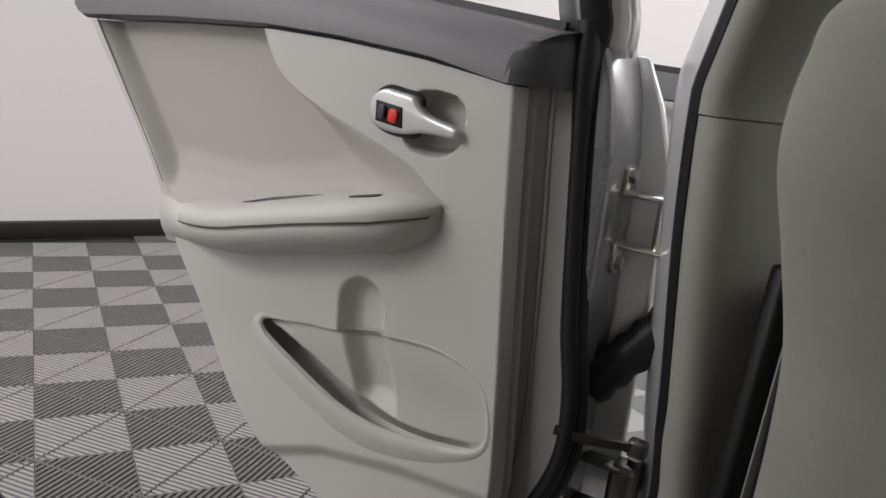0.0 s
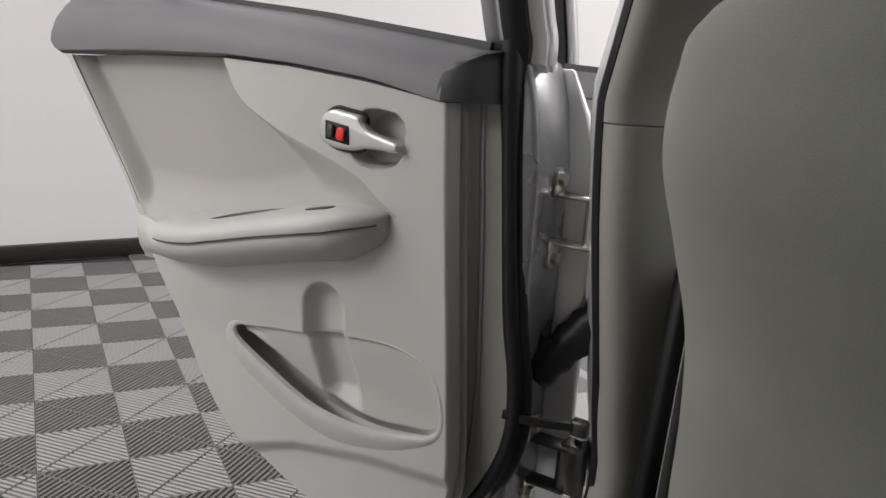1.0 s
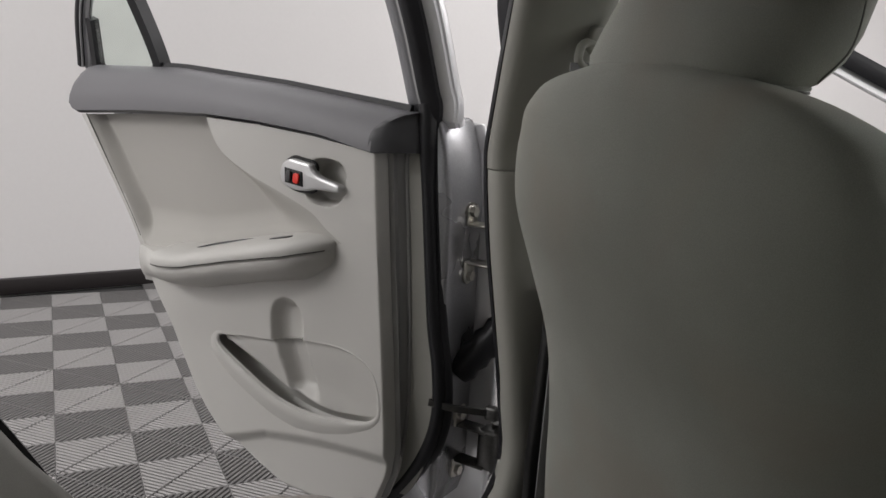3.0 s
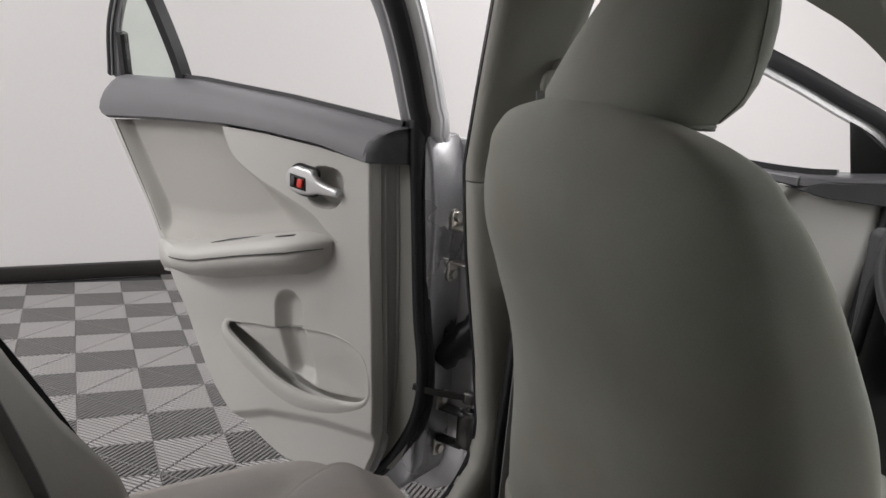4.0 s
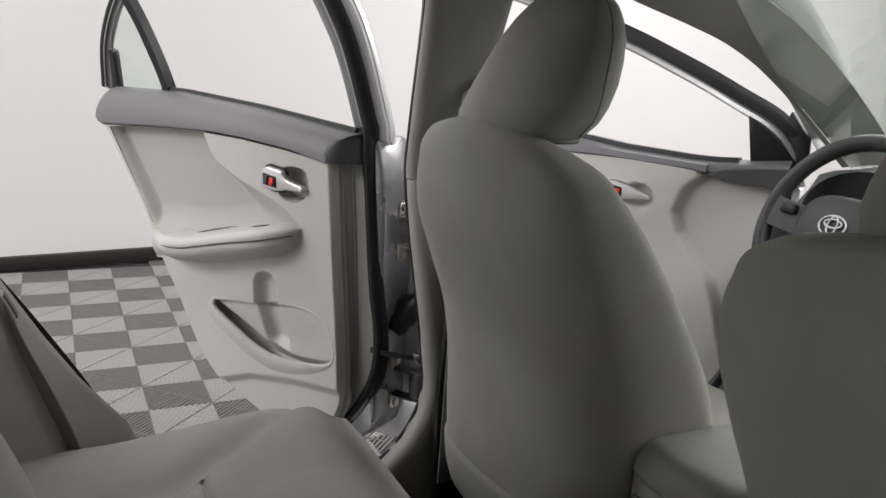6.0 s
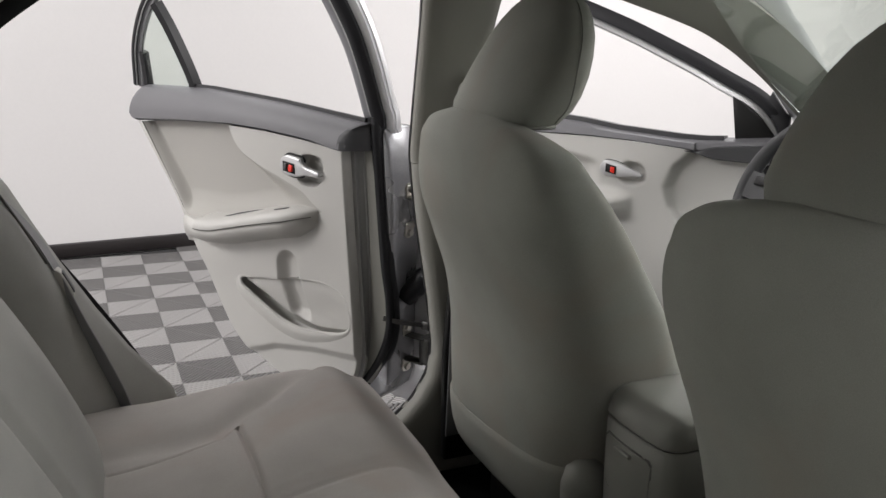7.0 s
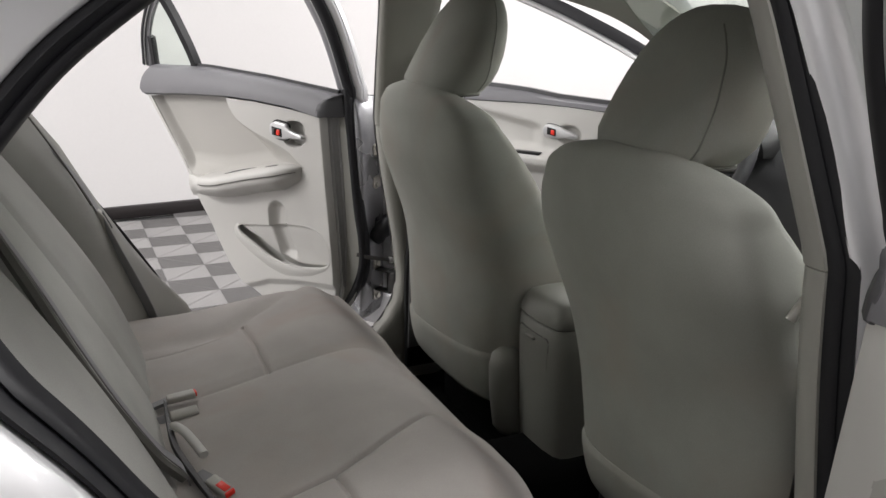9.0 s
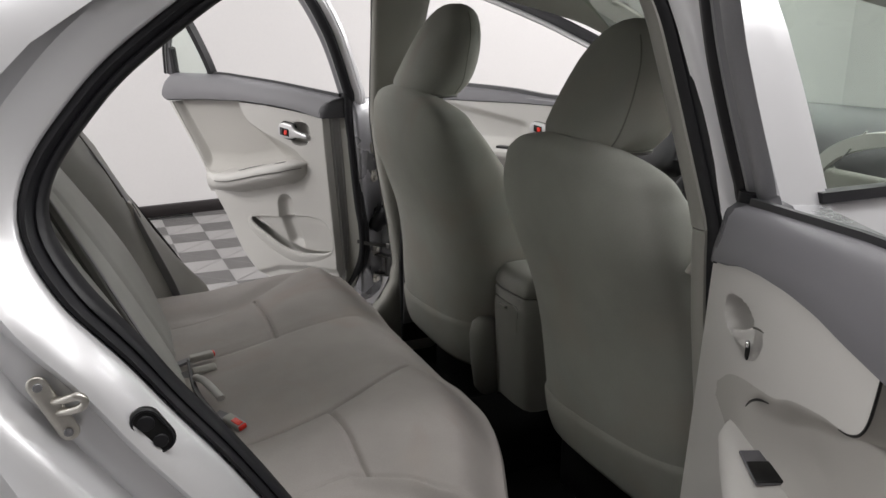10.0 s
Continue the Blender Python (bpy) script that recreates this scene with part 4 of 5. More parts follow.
    part("rear_quarter", loft(rings), SILVER, body, "silver painted rear quarter panel")

# far front footwell: side trim, seal and sill cover
part("kick_panel", rbox((0.26, 0.05, 0.62), 0.02, 3, (1.62, YC + 0.655, 0.56)), CHAR, body, "charcoal footwell side trim")
part("front_seal", tube(spline([(1.53, YC + 0.64, 0.90), (1.50, YC + 0.645, 0.76), (1.475, YC + 0.65, 0.60), (1.43, YC + 0.655, 0.47), (1.32, YC + 0.66, 0.385), (1.10, YC + 0.665, 0.35), (0.80, YC + 0.665, 0.345)], 8), 0.013, 10), RUBBER, body, "black rubber door opening seal")
part("front_sill_cover", rbox((0.66, 0.10, 0.03), 0.008, 2, (1.10, YC + 0.635, 0.325)), TRIM, body, "greige sill cover")

# striker and rubber stop on the near door frame
def capsule(cx, cz, dx, dz, half_length, r, n=12):
    d = Vector((dx, dz)).normalized()
    base = math.atan2(d.y, d.x)
    ends = [(1, -math.pi / 2), (-1, math.pi / 2)]
    return [(cx + e * d.x * half_length + r * math.cos(base + a0 + math.pi * k / n), cz + e * d.y * half_length + r * math.sin(base + a0 + math.pi * k / n)) for e, a0 in ends for k in range(n + 1)]


strik = part("striker", tube(spline([(-0.217, -0.668, 0.893), (-0.205, -0.684, 0.899), (-0.190, -0.694, 0.905), (-0.185, -0.695, 0.899), (-0.190, -0.692, 0.892), (-0.203, -0.682, 0.886), (-0.214, -0.668, 0.881)], 5), 0.0042, 8), STEEL, body, "bare metal door striker loop")
part("striker_plate", prism(capsule(-0.213, 0.888, 0.40, -0.92, 0.028, 0.0095), -0.006, 0.002, -0.672), STEEL, strik)
for e in (-1, 1):
    part("screw", prism(oval(-0.213 + e * 0.0105, 0.888 - e * 0.025, 0.0045, 0.0045, 12), -0.002, 0.0008, -0.6785), SHELL, strik)
stop = part("bump_stop", prism(capsule(-0.128, 0.850, 0.50, -0.86, 0.0125, 0.0155), -0.007, 0.002, -0.677), BLACK, body, "black rubber bump stop")
rim = capsule(-0.128, 0.850, 0.50, -0.86, 0.0125, 0.0130)
part("stop_rim", tube([(a, -0.684, b) for a, b in rim + rim[:1]], 0.0016, 6, up=(0, 1, 0)), RUBBER, stop)
for e, r in ((-0.9, 0.0085), (1, 0.0075)):
    part("stop_knob", prism(oval(-0.128 + e * 0.0065, 0.850 - e * 0.011, r, r, 16), -0.003, 0.0014, -0.6835), RUBBER, stop)

# roof, windscreen, floor pan
rings = []
for x, z in ((-0.2, 1.27), (0.05, 1.375), (0.35, 1.425), (0.65, 1.425), (0.95, 1.39), (1.08, 1.35)):
    rings.append([(x, YC + y, z - 0.05 * (abs(y) / 0.5) ** 2) for y in np.linspace(-0.52, 0.52, 15)] + [(x, YC + y, z + 0.03) for y in np.linspace(0.52, -0.52, 5)])
part("headliner", loft(rings), LINER, body, "greige fabric headliner")
rings = []
for x, z in ((-0.2, 1.32), (0.05, 1.42), (0.35, 1.468), (0.65, 1.468), (0.95, 1.435), (1.10, 1.395)):
    rings.append([(x, YC + y, z - 0.06 * (abs(y) / 0.55) ** 2) for y in np.linspace(-0.56, 0.56, 15)] + [(x, YC + y, z + 0.02 - 0.06 * (abs(y) / 0.55) ** 2) for y in np.linspace(0.56, -0.56, 15)])
part("roof", loft(rings), SILVER, body, "silver painted roof")
# unseen rear pane; it keeps its shadow to block the rear lamp
rw = bmesh.new()
rw.faces.new([rw.verts.new(v) for v in ((-0.2, YC - 0.50, 1.27), (-0.2, YC + 0.50, 1.27), (-0.92, YC + 0.60, 0.98), (-0.92, YC - 0.60, 0.98))])
r = bmesh.ops.extrude_face_region(rw, geom=rw.faces[:])
bmesh.ops.translate(rw, vec=(-0.002, 0, 0.004), verts=[v for v in r["geom"] if isinstance(v, bmesh.types.BMVert)])
part("rear_window", rw, GLASS, body, "clear green-tinted rear window", smooth=False)
ws = bmesh.new()
q = [ws.verts.new(v) for v in ((1.06, YC - 0.53, 1.345), (1.06, YC + 0.53, 1.345), (1.80, YC + 0.66, 0.93), (1.80, YC - 0.66, 0.93))]
ws.faces.new(q)
r = bmesh.ops.extrude_face_region(ws, geom=ws.faces[:])
bmesh.ops.translate(ws, vec=(0.003, 0, 0.004), verts=[v for v in r["geom"] if isinstance(v, bmesh.types.BMVert)])
w = part("windscreen", ws, GLASS, body, "clear green-tinted windscreen", smooth=False)
w.visible_shadow = False
part("floor_pan", rbox((1.9, 1.36, 0.05), 0.01, 2, (0.75, YC, 0.225)), CARPET, body, "black cabin carpet")
part("tunnel", rbox((1.3, 0.20, 0.16), 0.05, 4, (0.95, YC, 0.29)), CARPET, body, "carpeted centre tunnel")
part("rear_bulkhead", rbox((0.06, 1.30, 0.80), 0.02, 2, (-0.42, YC, 0.62)), LINER, body)
part("parcel_shelf", rbox((0.70, 1.20, 0.04), 0.01, 2, (-0.58, YC, 0.955)), LINER, body, "greige parcel shelf")
part("bonnet", loft([[(x, YC + y, z - 0.05 * (y / 0.7) ** 2) for y in np.linspace(-w, w, 13)] + [(x, YC + y, z - 0.30) for y in np.linspace(w, -w, 5)] for x, z, w in ((1.80, 0.94, 0.72), (2.1, 0.91, 0.73), (2.45, 0.85, 0.70), (2.65, 0.78, 0.64), (2.75, 0.68, 0.56))]), SILVER, body, "silver bonnet and wings")
part("boot_lid", loft([[(x, YC + y, z - 0.05 * (y / 0.65) ** 2) for y in np.linspace(-w, w, 13)] + [(x, YC + y, 0.40) for y in np.linspace(w, -w, 5)] for x, z, w in ((-0.93, 0.985, 0.66), (-1.15, 0.975, 0.68), (-1.35, 0.955, 0.66), (-1.44, 0.90, 0.62), (-1.48, 0.75, 0.60))]), SILVER, body, "silver boot lid")

# wheels under the body
for wx in (-0.98, 2.02):
    for side in (1, -1):
        wm = Matrix.Translation((wx, YC + side * 0.72, 0.312)) @ Matrix.Rotation(radians(90), 4, "X")
        turn = np.linspace(0, 2 * math.pi, 40, endpoint=False)
        tyre = [[(r * math.cos(a), r * math.sin(a), h) for a in turn] for r, h in ((0.205, -0.070), (0.225, -0.082), (0.285, -0.084), (0.306, -0.070), (0.312, 0.0), (0.306, 0.070), (0.285, 0.084), (0.225, 0.082), (0.205, 0.070))]
        wheel = part("wheel", loft(tyre, caps=False), RUBBER, body, "black rubber tyre", wm)
        rim = [[(r * math.cos(a), r * math.sin(a), -side * h) for a in turn] for r, h in ((0.207, -0.06), (0.207, 0.074), (0.196, 0.070), (0.180, 0.045), (0.085, 0.055), (0.060, 0.066), (0.020, 0.068))]
        part("rim", loft(rim), SATIN, wheel, "silver wheel disc", wm)


# ---- front seats ----
# backrest by height: rear face, front face, half width towards the door and towards the console
BACKREST = np.array([
    (0.30, 0.700, 0.975, 0.262, 0.192), (0.36, 0.676, 0.971, 0.269, 0.201), (0.46, 0.644, 0.960, 0.270, 0.212), (0.56, 0.6335, 0.940, 0.267, 0.222), (0.66, 0.626, 0.906, 0.257, 0.237), (0.76, 0.607, 0.854, 0.244, 0.252),
    (0.85, 0.575, 0.791, 0.238, 0.258), (0.93, 0.549, 0.733, 0.235, 0.255), (1.00, 0.544, 0.675, 0.215, 0.236), (1.04, 0.546, 0.640, 0.192, 0.204), (1.065, 0.553, 0.603, 0.144, 0.139), (1.08, 0.563, 0.581, 0.075, 0.052)])


def seat_level(z):
    """Rear, front, door-side and console-side reach of the backrest, by smooth cubics."""
    k = BACKREST[:, 0]
    i = int(np.clip(np.searchsorted(k, z) - 1, 0, len(k) - 2))
    h = k[i + 1] - k[i]
    t = (z - k[i]) / h
    out = []
    for c in range(1, 5):
        v = BACKREST[:, c]
        m = np.gradient(v, k)
        out.append((2 * t**3 - 3 * t * t + 1) * v[i] + (t**3 - 2 * t * t + t) * h * m[i] + (3 * t * t - 2 * t**3) * v[i + 1] + (t**3 - t * t) * h * m[i + 1])
    return out


def seat_section(z, cy, shift=0.0, drop=0.0):
    """Closed outline of the backrest at a height."""
    xr, xf, ho, hi = seat_level(z)
    door = 1 if cy > YC else -1
    low = drop * min(1, max(0, (z - 0.4) / 0.6))
    out = []
    for i in range(72):
        a = 2 * math.pi * i / 72
        c, s = math.cos(a), math.sin(a)
        px = abs(c) ** (2 / 3.6) * math.copysign(1, c)
        py = abs(s) ** (2 / 4.7) * math.copysign(1, s)
        x = (xr + xf) / 2 + (xf - xr) / 2 * px
        if px < 0:
            x -= 0.012 * (1 - py * py)  # slight crown of the rear face
        else:
            x -= 0.055 * (1 - py * py) * min(1, (1.08 - z) / 0.2)  # hollow between the bolsters
        out.append((x + shift, cy + door * (ho if py > 0 else hi) * py, z + low))
    return out


def front_seat(cy, label, shift=0.0, drop=0.0):
    seat = thing("front_seat", label, "car seat", "front seats")
    back = 0.025 - shift
    zs = np.concatenate([np.linspace(0.425, 0.98, 44), np.linspace(0.99, 1.0795, 22)])
    part("backrest", loft([seat_section(z, cy, shift, drop) for z in zs]), SEAT, seat, "smooth grey fabric backrest")
    # seams that run down both edges of the rear face
    for py in (0.955,) if cy > YC else ():
        door = 1
        line = []
        for z in np.linspace(0.50, 1.03, 30):
            xr, xf, ho, hi = seat_level(z)
            px = -(1 - abs(py) ** 4.7) ** (1 / 3.6)
            x = (xr + xf) / 2 + (xf - xr) / 2 * px - 0.012 * (1 - py * py)
            line.append((x + shift - 0.0002, cy + door * (ho if py > 0 else hi) * py, z + drop * min(1, max(0, (z - 0.4) / 0.6))))
        part("seam", tube(line, 0.0009, 6, up=(0, 1, 0)), STITCH, seat)
    # lower skirt of the seat back
    rings = []
    for z in np.linspace(0.402, 0.516, 14):
        sec = np.array(seat_section(z, cy, shift, drop))
        c = sec.mean(0)
        g = 1.0 + 0.022 * float(smooth01(0.517 - z, 0, 0.012)) + 0.010 * float(smooth01(0.48 - z, 0, 0.05)) - 0.03 * float(smooth01(0.412 - z, 0, 0.010))
        rings.append([tuple(c + (p - c) * (g, g, 1) + (0, 0, 0.012 * math.sin(9 * p[1]) * float(smooth01(z, 0.4, 0.5)))) for p in sec])
    part("skirt", loft(rings), SEAT, seat, "loose grey fabric skirt at the foot of the backrest")
    inner = -1 if cy > YC else 1
    pill = []
    for z, r in ((0.335, 0.010), (0.342, 0.024), (0.36, 0.034), (0.44, 0.037), (0.50, 0.035), (0.53, 0.027), (0.546, 0.012)):
        pill.append([(0.712 + shift - 0.10 * (z - 0.34) + 1.25 * r * math.cos(a), cy + inner * 0.206 + r * math.sin(a), z) for a in np.linspace(0, 2 * math.pi, 24, endpoint=False)])
    if cy > YC:
        part("hinge_cover", loft(pill), CONSOLE, seat, "rounded plastic hinge cover")
    # headrest: wedge seen from the side, rounded all round
    rings = []
    for z, x0, x1, hw in ((1.060, 0.605, 0.675, 0.085), (1.062, 0.590, 0.690, 0.108), (1.069, 0.582, 0.708, 0.124), (1.088, 0.586, 0.727, 0.136), (1.11, 0.598, 0.740, 0.139), (1.14, 0.615, 0.751, 0.138), (1.17, 0.632, 0.758, 0.132), (1.20, 0.649, 0.762, 0.122), (1.225, 0.664, 0.763, 0.106), (1.245, 0.678, 0.762, 0.086), (1.258, 0.690, 0.756, 0.066), (1.267, 0.702, 0.746, 0.043), (1.271, 0.714, 0.736, 0.020)):
        ring = []
        for i in range(44):
            a = 2 * math.pi * i / 44
            c, s = math.cos(a), math.sin(a)
            px, py = abs(c) ** (2 / 2.5) * math.copysign(1, c), abs(s) ** (2 / 2.45) * math.copysign(1, s)
            ring.append(((x0 + x1) / 2 + (x1 - x0) / 2 * px - back, cy + hw * py, z + drop))
        rings.append(ring)
    head = part("headrest", loft(rings), SEAT, seat, "wedge-shaped grey fabric headrest")
    welt = []
    for a in np.linspace(0, 2 * math.pi, 48, endpoint=False):
        c, s = math.cos(a), math.sin(a)
        welt.append((0.644 + 0.0595 * abs(c) ** 0.8 * math.copysign(1, c) - back, cy + 0.119 * abs(s) ** 0.82 * math.copysign(1, s), 1.0655 + drop))
    part("welt", tube(welt + welt[:2], 0.0022, 6), SEAT, head, "sewn welt along the lower edge")
    # dark line drawn for the shade under the headrest
    part("under_shade", tube([(x, y, z - 0.0035) for x, y, z in welt + welt[:2]], 0.0014 if cy > YC else 0.0028, 6), SEAM, head)
    for s in (1, -1):
        line = [(x - back, cy + s * hw, z + drop) for z, x, hw in ((1.070, 0.668, 0.122), (1.10, 0.680, 0.1395), (1.15, 0.692, 0.1365), (1.20, 0.706, 0.1225), (1.24, 0.718, 0.092), (1.262, 0.726, 0.056))]
        if cy < YC and s < 0:
            # seam where the side panel meets the rear face
            line = []
            for z, x0, x1, hw, py in ((1.069, 0.582, 0.708, 0.124, 0.80), (1.088, 0.586, 0.727, 0.136, 0.80), (1.11, 0.598, 0.740, 0.139, 0.785), (1.14, 0.615, 0.751, 0.138, 0.76), (1.17, 0.632, 0.758, 0.132, 0.73), (1.20, 0.649, 0.762, 0.122, 0.70), (1.225, 0.664, 0.763, 0.106, 0.65), (1.245, 0.678, 0.762, 0.086, 0.58)):
                px = -math.sqrt(1 - py**2.45) ** 0.8
                line.append(((x0 + x1) / 2 + (x1 - x0) / 2 * px - back - 0.0002, cy - hw * py, z + drop))
        part("seam", tube(spline(line, 6), 0.0008 if cy > YC else 0.0013, 6), STITCH, head)
        part("post", tube([(0.665 - back, cy + s * 0.06, 1.0 + drop), (0.665 - back, cy + s * 0.06, 1.08 + drop)], 0.006, 10, up=(0, 1, 0)), CHROME, head, "chrome headrest post")
    out = 1 if cy > YC else -1
    # added black sheet: stops light leaking through the dark gap by the pillar
    shield = prism([(0.66, 0.30), (0.98, 0.30), (1.00, 0.40), (0.93, 0.50), (0.88, 0.66), (0.80, 0.82), (0.67, 0.82), (0.655, 0.55)], 0.022, 0.006, 0.0)
    part("gap_blocker", shield, BLACK, seat, "added black sheet that closes the shaded gap beside the seat", Matrix.Translation((shift, cy + out * 0.262 - (0.022 if out < 0 else 0), 0)))
    # cushion and its base
    rings = []
    for x, z0, z1, hw in ((0.80, 0.36, 0.47, 0.20), (0.84, 0.33, 0.49, 0.235), (0.95, 0.30, 0.485, 0.25), (1.15, 0.30, 0.505, 0.255), (1.25, 0.32, 0.515, 0.25), (1.30, 0.35, 0.49, 0.23), (1.315, 0.39, 0.45, 0.19)):
        ring = []
        for i in range(32):
            a = 2 * math.pi * i / 32
            c, s = math.cos(a), math.sin(a)
            py, pz = abs(c) ** (2 / 4) * math.copysign(1, c), abs(s) ** (2 / 4) * math.copysign(1, s)
            ring.append((x, cy + hw * py, (z0 + z1) / 2 + (z1 - z0) / 2 * pz + (0.03 * py * py if pz > 0 else 0)))
        rings.append(ring)
    part("cushion", loft(rings), SEAT, seat, "grey fabric seat cushion")
    part("seat_base", rbox((0.52, 0.36, 0.13), 0.01, 2, (0.99, cy, 0.305)), BLACK, seat, "black seat base and rails")
    return seat


SEAT_L, SEAT_R = 0.389, -0.291
front_seat(SEAT_L, "grey fabric front seat behind the steering wheel")
near = front_seat(SEAT_R, "grey fabric front passenger seat with headrest raised", 0.034, -0.028)
lever = part("side_lever", tube(spline([(0.70, -0.535, 0.885), (0.685, -0.553, 0.905), (0.665, -0.556, 0.900), (0.652, -0.550, 0.875)], 5), 0.007, 10), BUCKLE, near, "pale plastic belt guide")


# ---- rear bench ----
bench = thing("rear_bench", "grey fabric rear bench seat with stitched panels", "car seat")


MIDY = 0.003  # middle of the stitched panels


def bench_top(x, y):
    """Height of the cushion's top, with its pulled-in stitch lines."""
    yy = abs(y - YC)
    # past the seam beside the middle panel, and past the seam at the outer bolster
    if y > MIDY:
        inn = 0.192 + y - 0.198
    else:
        inn = 0.192 - y + float(np.interp(x, [0.05, 0.19, 0.25, 0.32, 0.42], [-0.196, -0.185, -0.164, -0.130, -0.080]))
    ym = abs(y - MIDY)
    roll = 0.050 * float(smooth01(x, 0.33, 0.455)) ** 2
    inner = 0.535 + 0.055 * float(smooth01(x, -0.02, 0.36)) + 0.012 * float(smooth01(inn, 0.19, 0.30)) - roll
    outer = 0.555 + 0.026 * float(smooth01(x, 0.05, 0.36)) - 0.11 * float(smooth01(yy, 0.52 if y < YC else 0.49, 0.80)) ** 1.3 - roll
    edge = float(np.interp(x, [-0.05, 0.16, 0.20, 0.26, 0.31, 0.36, 0.44], [0.391, 0.406, 0.440, 0.482, 0.526, 0.556, 0.59]))
    k = float(smooth01(ym, edge, edge + 0.035))
    z = inner + (outer - inner) * k - (0.012 if y > MIDY else -0.003) * math.exp(-(((ym - edge - 0.040) / 0.040) ** 2)) * float(smooth01(x, 0.42, 0.25))
    fade = float(smooth01(x, 0.44, 0.36))
    z -= (0.004 if y > MIDY else 0.005) * math.exp(-(((ym - edge) / 0.004) ** 2)) * fade
    z -= (0.0025 if y > MIDY else 0.010) * math.exp(-(((inn - 0.192) / 0.0050) ** 2)) * (0.75 + 0.25 * float(smooth01(x, 0.30, 0.22))) * fade
    z += (0.004 if y > MIDY else 0.014) * (float(smooth01(inn, 0.193, 0.225)) - float(smooth01(ym, 0.30, edge))) * fade
    if inn > 0.192 and ym < edge:
        z -= 0.008 * math.exp(-(((x - 0.186) / 0.004) ** 2))
    return z


xs = np.concatenate([np.linspace(-0.14, 0.375, 190), np.linspace(0.38, 0.455, 18)])
ys = np.linspace(YC - 0.72, YC + 0.76, 480)
rows = []
for x in xs:
    row = []
    for y in ys:
        yy = y - YC
        row.append((x - (0.020 * float(smooth01(abs(yy), 0.45, 0.74)) + 0.10 * float(smooth01(-yy, 0.30, 0.68))) * float(smooth01(x, 0.1, 0.455)), y, bench_top(x, y)))
    rows.append(row)
front = [[(p[0] + d, p[1], p[2] - h) for p in rows[-1]] for d, h in ((0.006, 0.012), (0.009, 0.03), (0.006, 0.06), (-0.005, 0.12), (-0.02, 0.19))]
bm = bmesh.new()
vs = [[bm.verts.new(p) for p in row] for row in rows + front]
for a, b in zip(vs, vs[1:]):
    for i in range(len(ys) - 1):
        bm.faces.new((a[i], a[i + 1], b[i + 1], b[i]))
cushion = part("cushion", bm, SEATB, bench, "stitched grey fabric cushion")
part("cushion_base", rbox((0.50, 1.30, 0.20), 0.02, 2, (0.16, YC, 0.36)), SEATB, bench)


def bench_back(y, q):
    """A point of the backrest: q from the foot to the top."""
    z = 0.50 + 0.50 * q
    x = -0.005 - 0.225 * q - 0.03 * q * q
    yy = abs(y - YC)
    x += 0.03 * math.exp(-(((yy - 0.34) / 0.14) ** 2)) * math.sin(math.pi * min(1, q * 1.05))
    x -= 0.014 * math.exp(-(((yy - 0.16) / 0.012) ** 2))
    x -= 0.05 * float(smooth01(yy, 0.45, 0.53)) * float(smooth01(q, 0.0, 0.15))
    return x, y, z


qs = np.linspace(0, 1, 40)
yb = np.linspace(YC - 0.66, YC + 0.69, 120)
rows = [[bench_back(y, q) for y in yb] for q in qs]
rows += [[(p[0] - d, p[1], p[2] + h) for p in rows[-1]] for d, h in ((0.01, 0.012), (0.03, 0.018), (0.09, 0.018))]
bm = bmesh.new()
vs = [[bm.verts.new(p) for p in row] for row in rows]
for a, b in zip(vs, vs[1:]):
    for i in range(len(yb) - 1):
        bm.faces.new((a[i], a[i + 1], b[i + 1], b[i]))
part("backrest", bm, SEATC, bench, "grey fabric backrest with side bolsters")



# side bolsters beside the backrest, reaching to the door opening
for side in (1, -1):
    rings = []
    for z, xo, xi in ((0.48, 0.13, 0.03), (0.53, 0.110, 0.010), (0.617, 0.040, -0.020), (0.70, -0.012, -0.045), (0.79, -0.062, -0.085), (0.86, -0.098, -0.118), (0.93, -0.132, -0.165), (1.02, -0.190, -0.225), (1.08, -0.228, -0.26), (1.14, -0.22, -0.27)):
        if side < 0:
            xo, xi = xo - 0.012 - 0.035 * float(smooth01(z, 0.88, 1.0)), xi - 0.035 * float(smooth01(z, 0.88, 1.0))
        h = half(z) - 0.004
        k = 0.065 + 0.02 * float(smooth01(z, 0.7, 0.55))
        rings.append([(xo, YC + side * h, z), (xo + 0.004, YC + side * (h - 0.014), z), (xo - 0.004, YC + side * (h - 0.026), z), (xi + 0.010, YC + side * (h - k), z), (xi, YC + side * (h - k - 0.02), z), (xi - 0.02, YC + side * (h - k - 0.045), z), (xi - 0.07, YC + side * (h - k - 0.07), z), (xi - 0.12, YC + side * (h - 0.08), z), (xi - 0.12, YC + side * h, z)])
    part("side_bolster", loft(rings), SEATC, bench, "grey fabric side bolster")

# ---- centre console ----
console = thing("centre_console", "grey plastic centre console box with rear pocket door", "console")


def console_rings(levels, front):
    out = []
    for z, x0, hw in levels:
        out.append([(x, YC + 0.020 + 0.88 * hw * y, z) for x, y in ((x0 + 0.030, 1), (x0 + 0.012, 0.95), (x0 + 0.002, 0.82), (x0 - 0.003, 0.4), (x0 - 0.004, 0), (x0 - 0.003, -0.4), (x0 + 0.002, -0.82), (x0 + 0.012, -0.95), (x0 + 0.030, -1), (front, -1), (front, 1))])
    return loft(out)


